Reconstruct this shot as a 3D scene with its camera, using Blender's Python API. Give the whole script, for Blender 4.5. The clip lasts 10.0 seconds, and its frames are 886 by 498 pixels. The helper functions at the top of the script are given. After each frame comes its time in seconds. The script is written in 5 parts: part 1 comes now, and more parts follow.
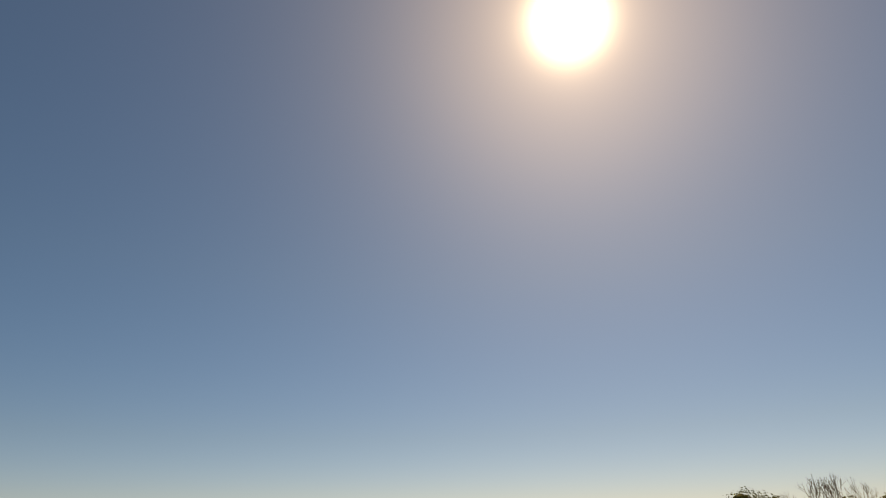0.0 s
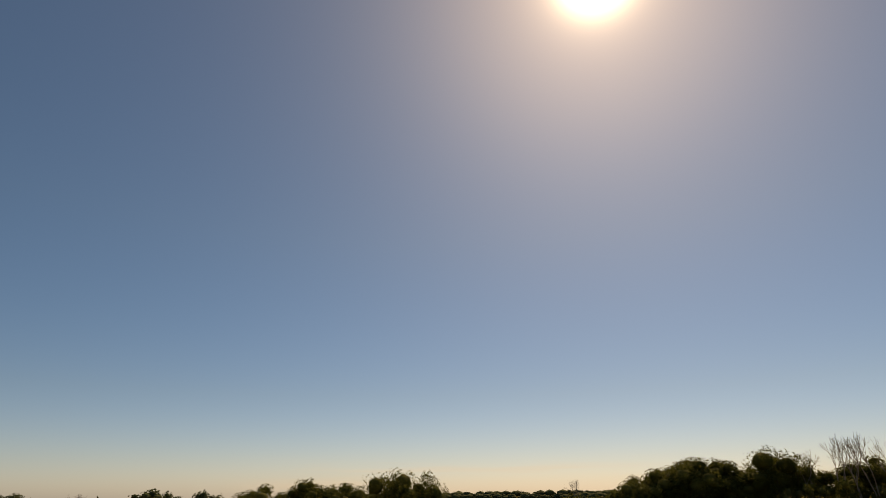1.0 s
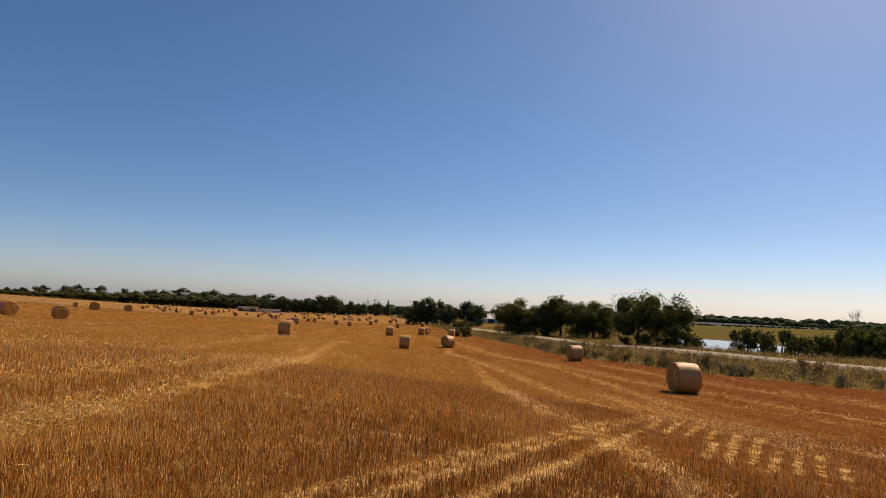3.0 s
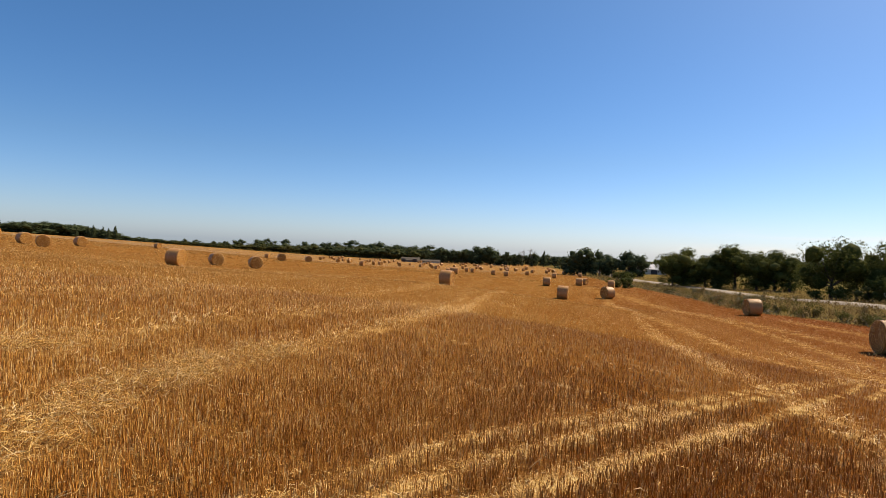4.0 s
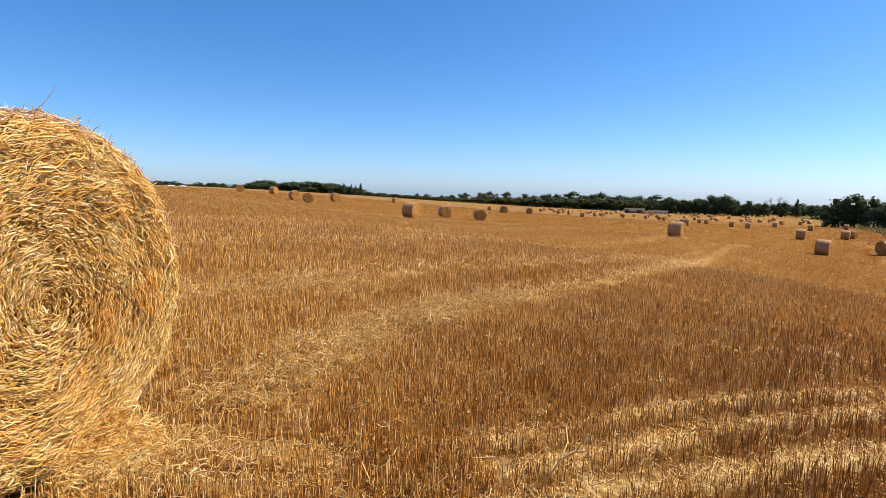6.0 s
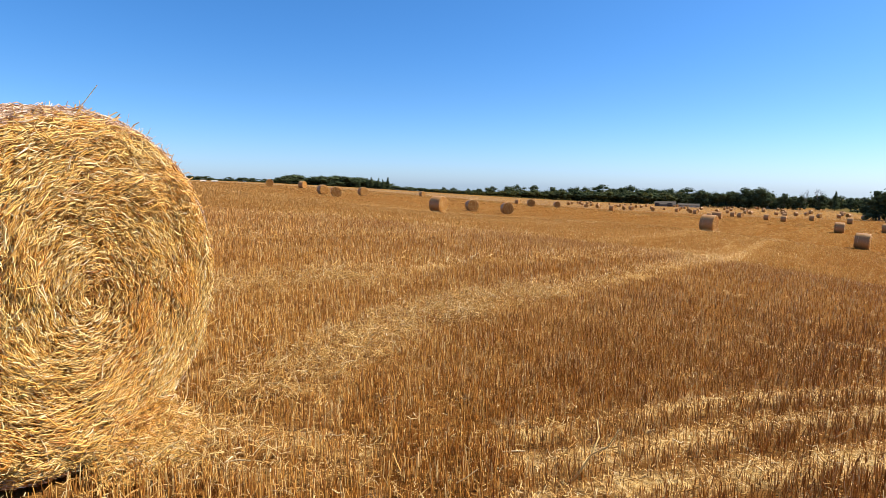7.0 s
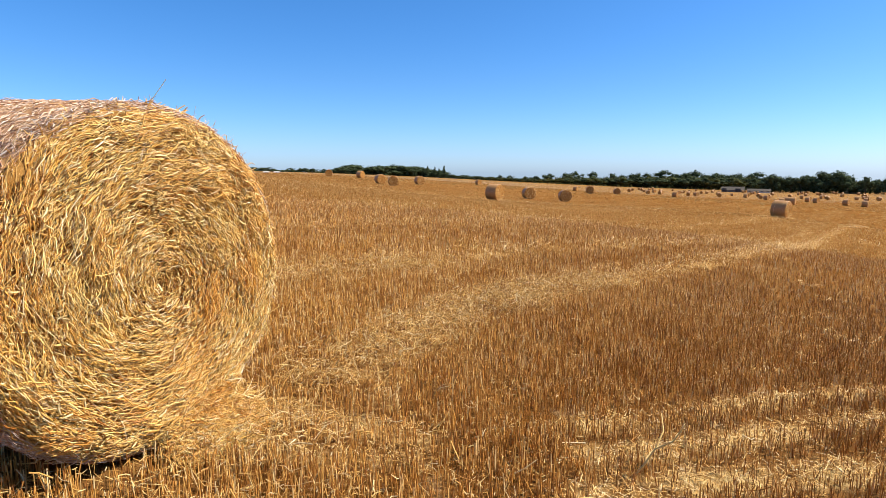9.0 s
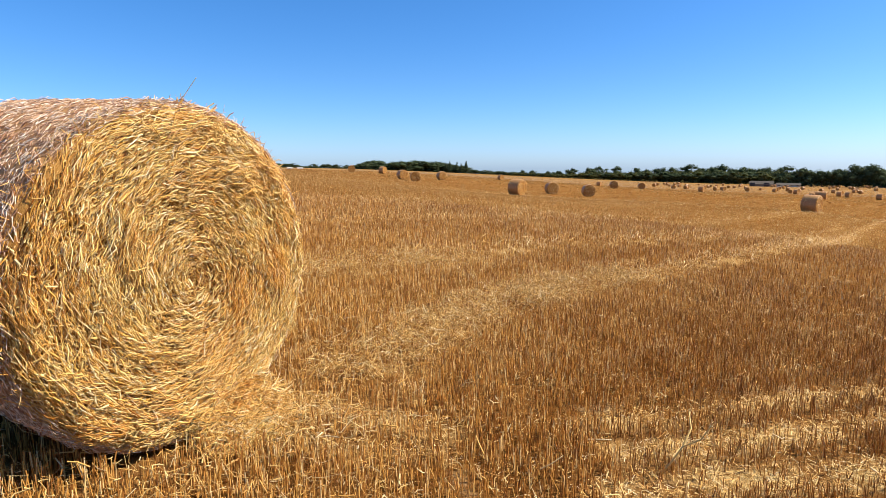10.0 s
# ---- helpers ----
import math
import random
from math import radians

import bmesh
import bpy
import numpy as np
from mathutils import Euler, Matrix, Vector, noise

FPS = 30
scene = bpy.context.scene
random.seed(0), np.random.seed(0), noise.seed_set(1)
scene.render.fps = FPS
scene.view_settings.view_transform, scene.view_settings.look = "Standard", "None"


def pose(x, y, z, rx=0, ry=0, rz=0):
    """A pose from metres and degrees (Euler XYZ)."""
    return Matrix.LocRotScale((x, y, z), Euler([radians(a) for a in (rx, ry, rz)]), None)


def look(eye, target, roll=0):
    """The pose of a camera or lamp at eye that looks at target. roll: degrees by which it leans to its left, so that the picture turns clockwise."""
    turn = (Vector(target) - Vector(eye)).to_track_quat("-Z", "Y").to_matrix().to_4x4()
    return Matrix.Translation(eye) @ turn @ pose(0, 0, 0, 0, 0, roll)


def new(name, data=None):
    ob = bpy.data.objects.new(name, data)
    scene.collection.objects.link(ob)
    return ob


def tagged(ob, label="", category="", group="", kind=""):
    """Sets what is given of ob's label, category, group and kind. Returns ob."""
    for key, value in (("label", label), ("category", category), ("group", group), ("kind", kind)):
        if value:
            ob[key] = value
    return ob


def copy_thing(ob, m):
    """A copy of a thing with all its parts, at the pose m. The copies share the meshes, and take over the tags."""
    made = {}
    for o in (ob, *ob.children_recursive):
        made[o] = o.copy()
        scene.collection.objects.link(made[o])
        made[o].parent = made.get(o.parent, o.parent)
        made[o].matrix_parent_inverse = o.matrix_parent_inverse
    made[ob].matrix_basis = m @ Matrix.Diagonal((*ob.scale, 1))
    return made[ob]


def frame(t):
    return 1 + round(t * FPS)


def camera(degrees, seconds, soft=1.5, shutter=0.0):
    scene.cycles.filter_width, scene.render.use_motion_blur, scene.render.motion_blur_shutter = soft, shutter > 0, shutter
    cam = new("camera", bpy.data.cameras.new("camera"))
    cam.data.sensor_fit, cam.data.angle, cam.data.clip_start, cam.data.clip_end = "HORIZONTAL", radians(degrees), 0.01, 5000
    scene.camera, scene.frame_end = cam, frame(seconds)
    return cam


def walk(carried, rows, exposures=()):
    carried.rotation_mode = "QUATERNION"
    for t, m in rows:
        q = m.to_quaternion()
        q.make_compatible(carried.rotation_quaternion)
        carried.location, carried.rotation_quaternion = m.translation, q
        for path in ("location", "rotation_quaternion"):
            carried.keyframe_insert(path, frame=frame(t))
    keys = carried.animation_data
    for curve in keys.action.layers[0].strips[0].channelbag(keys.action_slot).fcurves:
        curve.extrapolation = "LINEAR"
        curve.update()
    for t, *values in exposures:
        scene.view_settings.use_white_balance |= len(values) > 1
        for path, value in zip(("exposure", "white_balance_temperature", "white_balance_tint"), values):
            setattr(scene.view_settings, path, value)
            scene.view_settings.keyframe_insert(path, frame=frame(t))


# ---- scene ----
# ---------------------------------------------------------------- camera
cam = camera(75.1, 10.0, soft=0.75)
PATH = [
    (0.0, pose(0.477, 0.069, 1.444, 116.85, 1.27, 0.12)),
    (0.5, pose(0.461, 0.075, 1.458, 115.28, 0.88, 0.77)),
    (1.0, pose(0.441, 0.082, 1.475, 113.00, 0.58, 2.18)),
    (1.5, pose(0.413, 0.094, 1.493, 108.44, -0.36, 6.16)),
    (2.0, pose(0.358, 0.124, 1.489, 103.51, -1.29, 11.92)),
    (2.5, pose(0.305, 0.157, 1.475, 99.39, -1.91, 18.23)),
    (2.7, pose(0.281, 0.165, 1.471, 97.72, -2.35, 21.09)),
    (3.8, pose(0.134, 0.172, 1.482, 90.79, -2.34, 37.94)),
    (4.0, pose(0.114, 0.158, 1.477, 89.87, -2.36, 40.96)),
    (4.5, pose(0.083, 0.112, 1.469, 87.89, -2.23, 48.06)),
    (5.0, pose(0.066, 0.057, 1.469, 86.14, -1.90, 54.94)),
    (5.5, pose(0.047, 0.023, 1.460, 85.04, -1.57, 59.86)),
    (6.8, pose(0.029, 0.002, 1.456, 83.83, -1.01, 64.60)),
    (7.0, pose(0.028, -0.004, 1.456, 83.72, -1.02, 65.16)),
    (7.5, pose(0.022, 0.001, 1.456, 83.36, -0.81, 66.62)),
    (8.0, pose(0.015, 0.003, 1.453, 83.01, -0.65, 68.10)),
    (8.5, pose(0.004, 0.003, 1.452, 82.74, -0.47, 69.39)),
    (9.0, pose(-0.000, 0.000, 1.450, 82.51, -0.24, 70.70)),
    (9.5, pose(0.002, -0.008, 1.451, 82.28, -0.12, 71.79)),
    (10.0, pose(0.000, -0.017, 1.452, 82.05, 0.02, 72.87)),
]
EXPOSURES = [(0.0, -0.28, 14300, 18), (1.5, -0.26, 13900, 20), (2.5, -0.12, 10400, 21), (4.0, 0.36, 7700, 13), (5.5, 0.58, 6700, 9), (10.0, 0.70, 6300, 9)]
walk(cam, PATH, EXPOSURES)

# ---------------------------------------------------------------- sky and sun
SUN_AZ, SUN_EL = 18.2, 46.8            # degrees, clockwise from +y; above the horizon
SUN_DIR = Vector((math.sin(radians(SUN_AZ)) * math.cos(radians(SUN_EL)),
                  math.cos(radians(SUN_AZ)) * math.cos(radians(SUN_EL)), math.sin(radians(SUN_EL))))
SKY_STRENGTH, SUN_STRENGTH = 0.081, 5.0


# node helpers
def material(name, roughness=0.8, specular=0.3):
    m = bpy.data.materials.new(name)
    m.use_nodes = True
    nt = m.node_tree
    bsdf = nt.nodes["Principled BSDF"]
    bsdf.inputs["Roughness"].default_value = roughness
    bsdf.inputs["Specular IOR Level"].default_value = specular
    return m, nt, bsdf


def ramp(nt, fac, stops):
    r = nt.nodes.new("ShaderNodeValToRGB")
    el = r.color_ramp.elements
    while len(el) < len(stops):
        el.new(0.5)
    for e, (pos, col) in zip(el, stops):
        e.position, e.color = pos, (*col, 1.0)
    nt.links.new(fac, r.inputs[0])
    return r.outputs[0]


def noise_tex(nt, vector, scale, detail=6.0, rough=0.6):
    n = nt.nodes.new("ShaderNodeTexNoise")
    n.inputs["Scale"].default_value, n.inputs["Detail"].default_value, n.inputs["Roughness"].default_value = scale, detail, rough
    if vector is not None:
        nt.links.new(vector, n.inputs["Vector"])
    return n.outputs["Fac"]


def mapped(nt, vector, scale=(1, 1, 1), rot=(0, 0, 0)):
    mp = nt.nodes.new("ShaderNodeMapping")
    mp.inputs["Scale"].default_value, mp.inputs["Rotation"].default_value = scale, rot
    nt.links.new(vector, mp.inputs["Vector"])
    return mp.outputs[0]


def mix(nt, fac, a, b, blend="MIX"):
    mx = nt.nodes.new("ShaderNodeMix")
    mx.data_type, mx.blend_type = "RGBA", blend
    for slot, value in ((0, fac), (6, a), (7, b)):
        if hasattr(value, "is_output"):
            nt.links.new(value, mx.inputs[slot])
        elif slot == 0:
            mx.inputs[0].default_value = value
        else:
            mx.inputs[slot].default_value = (*value, 1.0)
    return mx.outputs[2]


def calc(nt, op, a, b=0.0):
    n = nt.nodes.new("ShaderNodeMath")
    n.operation = op
    for i, v in enumerate((a, b)):
        if hasattr(v, "is_output"):
            nt.links.new(v, n.inputs[i])
        else:
            n.inputs[i].default_value = v
    return n.outputs[0]


def bump(nt, bsdf, height, strength, distance):
    b = nt.nodes.new("ShaderNodeBump")
    b.inputs["Strength"].default_value, b.inputs["Distance"].default_value = strength, distance
    nt.links.new(height, b.inputs["Height"])
    nt.links.new(b.outputs[0], bsdf.inputs["Normal"])


def object_coord(nt):
    return nt.nodes.new("ShaderNodeTexCoord").outputs["Object"]


def world_coord(nt):
    return nt.nodes.new("ShaderNodeNewGeometry").outputs["Position"]


def island(nt):
    return nt.nodes.new("ShaderNodeNewGeometry").outputs["Random Per Island"]


def thin(nt, bsdf, colour, share):
    """Lets some light through a thin stem or leaf."""
    out = nt.nodes["Material Output"]
    tr = nt.nodes.new("ShaderNodeBsdfTranslucent")
    nt.links.new(colour, tr.inputs["Color"])
    mx = nt.nodes.new("ShaderNodeMixShader")
    mx.inputs[0].default_value = share
    nt.links.new(bsdf.outputs[0], mx.inputs[1])
    nt.links.new(tr.outputs[0], mx.inputs[2])
    nt.links.new(mx.outputs[0], out.inputs["Surface"])


def make_world():
    world = bpy.data.worlds.new("sky")
    scene.world = world
    world.use_nodes = True
    nt = world.node_tree
    nt.nodes.clear()
    out = nt.nodes.new("ShaderNodeOutputWorld")
    back = nt.nodes.new("ShaderNodeBackground")
    sky = nt.nodes.new("ShaderNodeTexSky")
    sky.sky_type = "NISHITA"
    sky.sun_disc = False
    sky.sun_elevation, sky.sun_rotation = radians(SUN_EL), radians(SUN_AZ)
    sky.altitude, sky.air_density, sky.dust_density, sky.ozone_density = 100, 1.0, 0.62, 1.5
    # the glare of the sun itself
    coord = nt.nodes.new("ShaderNodeTexCoord")
    dot = nt.nodes.new("ShaderNodeVectorMath")
    dot.operation = "DOT_PRODUCT"
    dot.inputs[1].default_value = SUN_DIR
    nt.links.new(coord.outputs["Generated"], dot.inputs[0])
    # a clear, deep blue summer sky
    tint = nt.nodes.new("ShaderNodeVectorMath")
    tint.operation = "MULTIPLY"
    xyz = nt.nodes.new("ShaderNodeSeparateXYZ")
    nt.links.new(coord.outputs["Generated"], xyz.inputs[0])
    nt.links.new(sky.outputs["Color"], tint.inputs[0])
    nt.links.new(ramp(nt, xyz.outputs[2], [(0.0, (0.68, 0.87, 1.38)), (0.05, (0.66, 0.825, 1.23)), (0.15, (0.65, 0.775, 1.03)), (0.4, (0.71, 0.81, 0.97)), (0.8, (0.75, 0.82, 0.94))]), tint.inputs[1])
    deep = nt.nodes.new("ShaderNodeHueSaturation")
    deep.inputs["Value"].default_value = 1.3
    deep.inputs["Saturation"].default_value = 1.22
    nt.links.new(tint.outputs[0], deep.inputs["Color"])
    # thin cloud low over the horizon
    veil = noise_tex(nt, mapped(nt, coord.outputs["Generated"], (2.5, 2.5, 46.0)), 1.0, 4.0, 0.5)
    low = ramp(nt, xyz.outputs[2], [(0.0, (0, 0, 0)), (0.012, (1, 1, 1)), (0.03, (0.8, 0.8, 0.8)), (0.06, (0, 0, 0))])
    toward = ramp(nt, xyz.outputs[1], [(0.93, (0, 0, 0)), (0.985, (1, 1, 1))])
    low = calc(nt, "MULTIPLY", low, toward)
    cloud = calc(nt, "MULTIPLY", calc(nt, "MULTIPLY", low, ramp(nt, veil, [(0.5, (0, 0, 0)), (0.62, (1, 1, 1))])), 0.3)
    total = mix(nt, cloud, deep.outputs[0], (9.5, 8.9, 8.6))
    for power, gain, tint in ((1300.0, 110.0, (1.0, 0.97, 0.88)), (330.0, 8.0, (1.0, 0.97, 0.92))):
        clamp = nt.nodes.new("ShaderNodeMath")
        clamp.operation = "MAXIMUM"
        clamp.inputs[1].default_value = 0.0
        nt.links.new(dot.outputs["Value"], clamp.inputs[0])
        p = nt.nodes.new("ShaderNodeMath")
        p.operation = "POWER"
        p.inputs[1].default_value = power
        nt.links.new(clamp.outputs[0], p.inputs[0])
        scale = nt.nodes.new("ShaderNodeVectorMath")
        scale.operation = "SCALE"
        scale.inputs[0].default_value = [c * gain for c in tint]
        nt.links.new(p.outputs[0], scale.inputs["Scale"])
        add = nt.nodes.new("ShaderNodeVectorMath")
        add.operation = "ADD"
        nt.links.new(total, add.inputs[0])
        nt.links.new(scale.outputs[0], add.inputs[1])
        total = add.outputs[0]
    nt.links.new(total, back.inputs["Color"])
    back.inputs["Strength"].default_value = SKY_STRENGTH
    nt.links.new(back.outputs[0], out.inputs["Surface"])


make_world()
sun_data = bpy.data.lights.new("sun", "SUN")
sun_data.energy, sun_data.angle, sun_data.color = SUN_STRENGTH, radians(0.53), (1.0, 0.91, 0.77)
sun = new("sun", sun_data)
sun.matrix_world = look(SUN_DIR * 100, (0, 0, 0))


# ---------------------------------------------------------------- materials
def backlit_red_part(nt):
    """Redder strip along the road, backlit stems' shade in its colour, 0 to 1."""
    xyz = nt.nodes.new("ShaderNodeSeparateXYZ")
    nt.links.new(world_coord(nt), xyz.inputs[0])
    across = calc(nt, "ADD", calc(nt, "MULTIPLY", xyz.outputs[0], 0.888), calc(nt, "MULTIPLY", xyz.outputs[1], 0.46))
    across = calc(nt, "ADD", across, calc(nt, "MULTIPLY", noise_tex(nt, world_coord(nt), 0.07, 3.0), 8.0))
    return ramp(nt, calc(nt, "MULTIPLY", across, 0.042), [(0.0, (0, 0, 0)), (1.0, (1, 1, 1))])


def island_material(name, stops, roughness=0.6, specular=0.3, through_share=0.0, patch=None, red=False):
    """Stems and leaves, each of its own tone; patch: a slow change of tone over the ground."""
    m, nt, bsdf = material(name, roughness, specular)
    colour = ramp(nt, island(nt), stops)
    # redder, and darkened like stems seen against the sun
    if red:
        colour = mix(nt, backlit_red_part(nt), colour, mix(nt, 1.0, colour, (0.70, 0.54, 0.70), "MULTIPLY"))
    if patch:
        scale, dark = patch
        n = noise_tex(nt, world_coord(nt), scale, 3.0)
        colour = mix(nt, ramp(nt, n, [(0.35, (0, 0, 0)), (0.7, (1, 1, 1))]), colour, mix(nt, 1.0, colour, dark, "MULTIPLY"))
    nt.links.new(colour, bsdf.inputs["Base Color"])
    if through_share:
        thin(nt, bsdf, colour, through_share)
    return m


STRAW_STALK = island_material("stubble_stem", [(0.0, (0.24, 0.088, 0.016)), (0.35, (0.44, 0.192, 0.036)), (0.66, (0.66, 0.335, 0.070)), (0.85, (0.80, 0.49, 0.15)), (1.0, (0.90, 0.70, 0.36))],
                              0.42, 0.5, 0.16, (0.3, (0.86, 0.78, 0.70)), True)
STRAW_FIELD = island_material("far_stubble_stem", [(0.0, (0.38, 0.180, 0.044)), (0.5, (0.52, 0.275, 0.070)), (0.85, (0.64, 0.380, 0.118)), (1.0, (0.78, 0.54, 0.22))],
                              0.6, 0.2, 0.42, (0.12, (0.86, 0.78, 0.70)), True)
STRAW_LOOSE = island_material("loose_straw", [(0.0, (0.482, 0.232, 0.050)), (0.4, (0.671, 0.387, 0.100)), (0.8, (0.774, 0.542, 0.210)), (1.0, (0.774, 0.602, 0.340))], 0.6, 0.3, 0.06)
STRAW_BALE = island_material("bale_straw", [(0.0, (0.46, 0.19, 0.030)), (0.13, (0.78, 0.45, 0.09)), (0.48, (0.94, 0.63, 0.18)), (0.84, (0.96, 0.78, 0.34)), (1.0, (0.97, 0.88, 0.62))], 0.4, 0.5, 0.08, (1.9, (0.90, 0.68, 0.44)))
STRAW_WRAP = island_material("wrapped_straw", [(0.0, (0.25, 0.095, 0.014)), (0.45, (0.50, 0.24, 0.05)), (0.8, (0.74, 0.46, 0.15)), (1.0, (0.92, 0.72, 0.40))], 0.4, 0.55, 0.05)


NET_STRAW = island_material("netted_straw", [(0.0, (0.36, 0.17, 0.09)), (0.35, (0.60, 0.36, 0.20)), (0.75, (0.84, 0.62, 0.42)), (1.0, (0.93, 0.82, 0.68))], 0.4, 0.5, 0.08)
CHAFF_FLAKE = island_material("dry_leaf_flake", [(0.0, (0.62, 0.36, 0.09)), (0.5, (0.84, 0.60, 0.20)), (1.0, (0.93, 0.78, 0.42))], 0.5, 0.4, 0.25)


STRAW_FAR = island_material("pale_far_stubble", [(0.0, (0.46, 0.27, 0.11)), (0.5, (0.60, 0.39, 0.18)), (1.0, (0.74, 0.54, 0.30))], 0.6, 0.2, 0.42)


def bale_body_material(name, face):
    m, nt, bsdf = material(name, 0.65 if face else 0.5, 0.3 if face else 0.4)
    xyz = nt.nodes.new("ShaderNodeSeparateXYZ")
    nt.links.new(object_coord(nt), xyz.inputs[0])
    ang = calc(nt, "ARCTAN2", xyz.outputs[2], xyz.outputs[1])
    rad = calc(nt, "SQRT", calc(nt, "ADD", calc(nt, "MULTIPLY", xyz.outputs[1], xyz.outputs[1]), calc(nt, "MULTIPLY", xyz.outputs[2], xyz.outputs[2])))
    com = nt.nodes.new("ShaderNodeCombineXYZ")
    nt.links.new(calc(nt, "MULTIPLY", xyz.outputs[0], 60.0), com.inputs[0])
    nt.links.new(calc(nt, "MULTIPLY", rad, 45.0), com.inputs[1])
    nt.links.new(calc(nt, "MULTIPLY", ang, 7.0), com.inputs[2])
    n = noise_tex(nt, com.outputs[0], 1.0, 7.0, 0.7)
    big = noise_tex(nt, object_coord(nt), 3.0, 3.0)
    if face:
        # dark stops stand in for shade in the gaps between straws
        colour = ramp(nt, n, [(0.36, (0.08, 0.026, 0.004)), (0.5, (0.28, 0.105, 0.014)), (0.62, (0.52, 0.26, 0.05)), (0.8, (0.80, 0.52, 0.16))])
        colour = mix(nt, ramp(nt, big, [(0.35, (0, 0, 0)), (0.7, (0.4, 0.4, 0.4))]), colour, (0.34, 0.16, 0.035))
        turns = calc(nt, "SINE", calc(nt, "ADD", calc(nt, "MULTIPLY", rad, 52.0), calc(nt, "ADD", ang, calc(nt, "MULTIPLY", big, 5.0))))
        colour = mix(nt, ramp(nt, turns, [(0.0, (0, 0, 0)), (0.9, (0.75, 0.75, 0.75))]), colour, (0.50, 0.25, 0.05))
    else:
        colour = ramp(nt, n, [(0.28, (0.12, 0.042, 0.006)), (0.45, (0.34, 0.15, 0.024)), (0.62, (0.54, 0.28, 0.06)), (0.82, (0.80, 0.52, 0.18))])
        colour = mix(nt, ramp(nt, big, [(0.4, (0, 0, 0)), (0.7, (0.5, 0.5, 0.5))]), colour, (0.46, 0.24, 0.06))
        colour = mix(nt, 0.4, colour, (0.48, 0.25, 0.115))
    nt.links.new(colour, bsdf.inputs["Base Color"])
    bump(nt, bsdf, n, 0.9 if face else 0.6, 0.03 if face else 0.015)
    return m


BALE_FACE = bale_body_material("bale_face", True)
BALE_SIDE = bale_body_material("bale_side", False)


def ground_material():
    m, nt, bsdf = material("farmland", 1.0, 0.0)
    pos = world_coord(nt)
    zone = nt.nodes.new("ShaderNodeAttribute")
    zone.attribute_name = "zone"
    z = nt.nodes.new("ShaderNodeSeparateColor")
    nt.links.new(zone.outputs["Color"], z.inputs[0])
    zone2 = nt.nodes.new("ShaderNodeAttribute")
    zone2.attribute_name = "zone_far"
    z2 = nt.nodes.new("ShaderNodeSeparateColor")
    nt.links.new(zone2.outputs["Color"], z2.inputs[0])
    fine = calc(nt, "ADD", calc(nt, "MULTIPLY", noise_tex(nt, pos, 24.0, 8.0, 0.75), 0.55), calc(nt, "MULTIPLY", noise_tex(nt, mapped(nt, pos, (60.0, 190.0, 100.0), (0, 0, 0.6)), 1.0, 4.0, 0.7), 0.45))
    mid = noise_tex(nt, pos, 2.2, 6.0, 0.65)
    wide = noise_tex(nt, pos, 0.11, 5.0, 0.6)
    streak = noise_tex(nt, mapped(nt, mapped(nt, pos, rot=(0, 0, radians(-27))), (0.9, 0.035, 1.0)), 1.0, 5.0, 0.6)
    # stubble field: litter, stems and soil, the dark stops painting shade between stems
    litter = ramp(nt, fine, [(0.34, (0.035, 0.012, 0.002)), (0.46, (0.14, 0.050, 0.008)), (0.57, (0.33, 0.135, 0.024)), (0.74, (0.66, 0.37, 0.10))])
    tone = ramp(nt, mid, [(0.3, (0.12, 0.040, 0.006)), (0.5, (0.22, 0.080, 0.013)), (0.75, (0.35, 0.15, 0.028))])
    field = mix(nt, 0.5, litter, tone)
    soil = ramp(nt, fine, [(0.36, (0.12, 0.055, 0.016)), (0.5, (0.52, 0.33, 0.12)), (0.66, (0.88, 0.68, 0.35))])
    field = mix(nt, calc(nt, "MULTIPLY", ramp(nt, mid, [(0.56, (0, 0, 0)), (0.66, (1, 1, 1))]), 0.75), field, soil)
    streaks = ramp(nt, streak, [(0.42, (0, 0, 0)), (0.68, (1, 1, 1))])
    field = mix(nt, calc(nt, "MULTIPLY", streaks, 0.28), field, (0.52, 0.31, 0.10))
    field = mix(nt, calc(nt, "MULTIPLY", ramp(nt, wide, [(0.35, (0, 0, 0)), (0.7, (1, 1, 1))]), 0.35), field, (0.24, 0.105, 0.024))
    field = mix(nt, 1.0, field, (0.91, 0.93, 1.08), "MULTIPLY")
    # multiplies in the shade of stems seen against the sun
    field = mix(nt, backlit_red_part(nt), field, mix(nt, 1.0, field, (0.70, 0.54, 0.70), "MULTIPLY"))
    straw = ramp(nt, fine, [(0.34, (0.20, 0.085, 0.020)), (0.48, (0.48, 0.27, 0.08)), (0.62, (0.74, 0.50, 0.21)), (0.8, (0.86, 0.67, 0.36))])
    ragged = calc(nt, "MULTIPLY", z.outputs[0], ramp(nt, mid, [(0.42, (0.0, 0.0, 0.0)), (0.60, (0.7, 0.7, 0.7))]))
    field = mix(nt, ragged, field, straw)
    track = ramp(nt, fine, [(0.36, (0.10, 0.04, 0.01)), (0.46, (0.46, 0.27, 0.08)), (0.56, (0.80, 0.58, 0.25)), (0.7, (0.92, 0.75, 0.42))])
    field = mix(nt, calc(nt, "MULTIPLY", z.outputs[1], ramp(nt, mid, [(0.42, (0.0, 0.0, 0.0)), (0.58, (0.95, 0.95, 0.95))])), field, track)
    # grass: dry along the road, greener in the hollow
    dry = ramp(nt, noise_tex(nt, pos, 1.3, 6.0, 0.7), [(0.3, (0.07, 0.048, 0.014)), (0.5, (0.15, 0.105, 0.034)), (0.7, (0.26, 0.185, 0.07))])
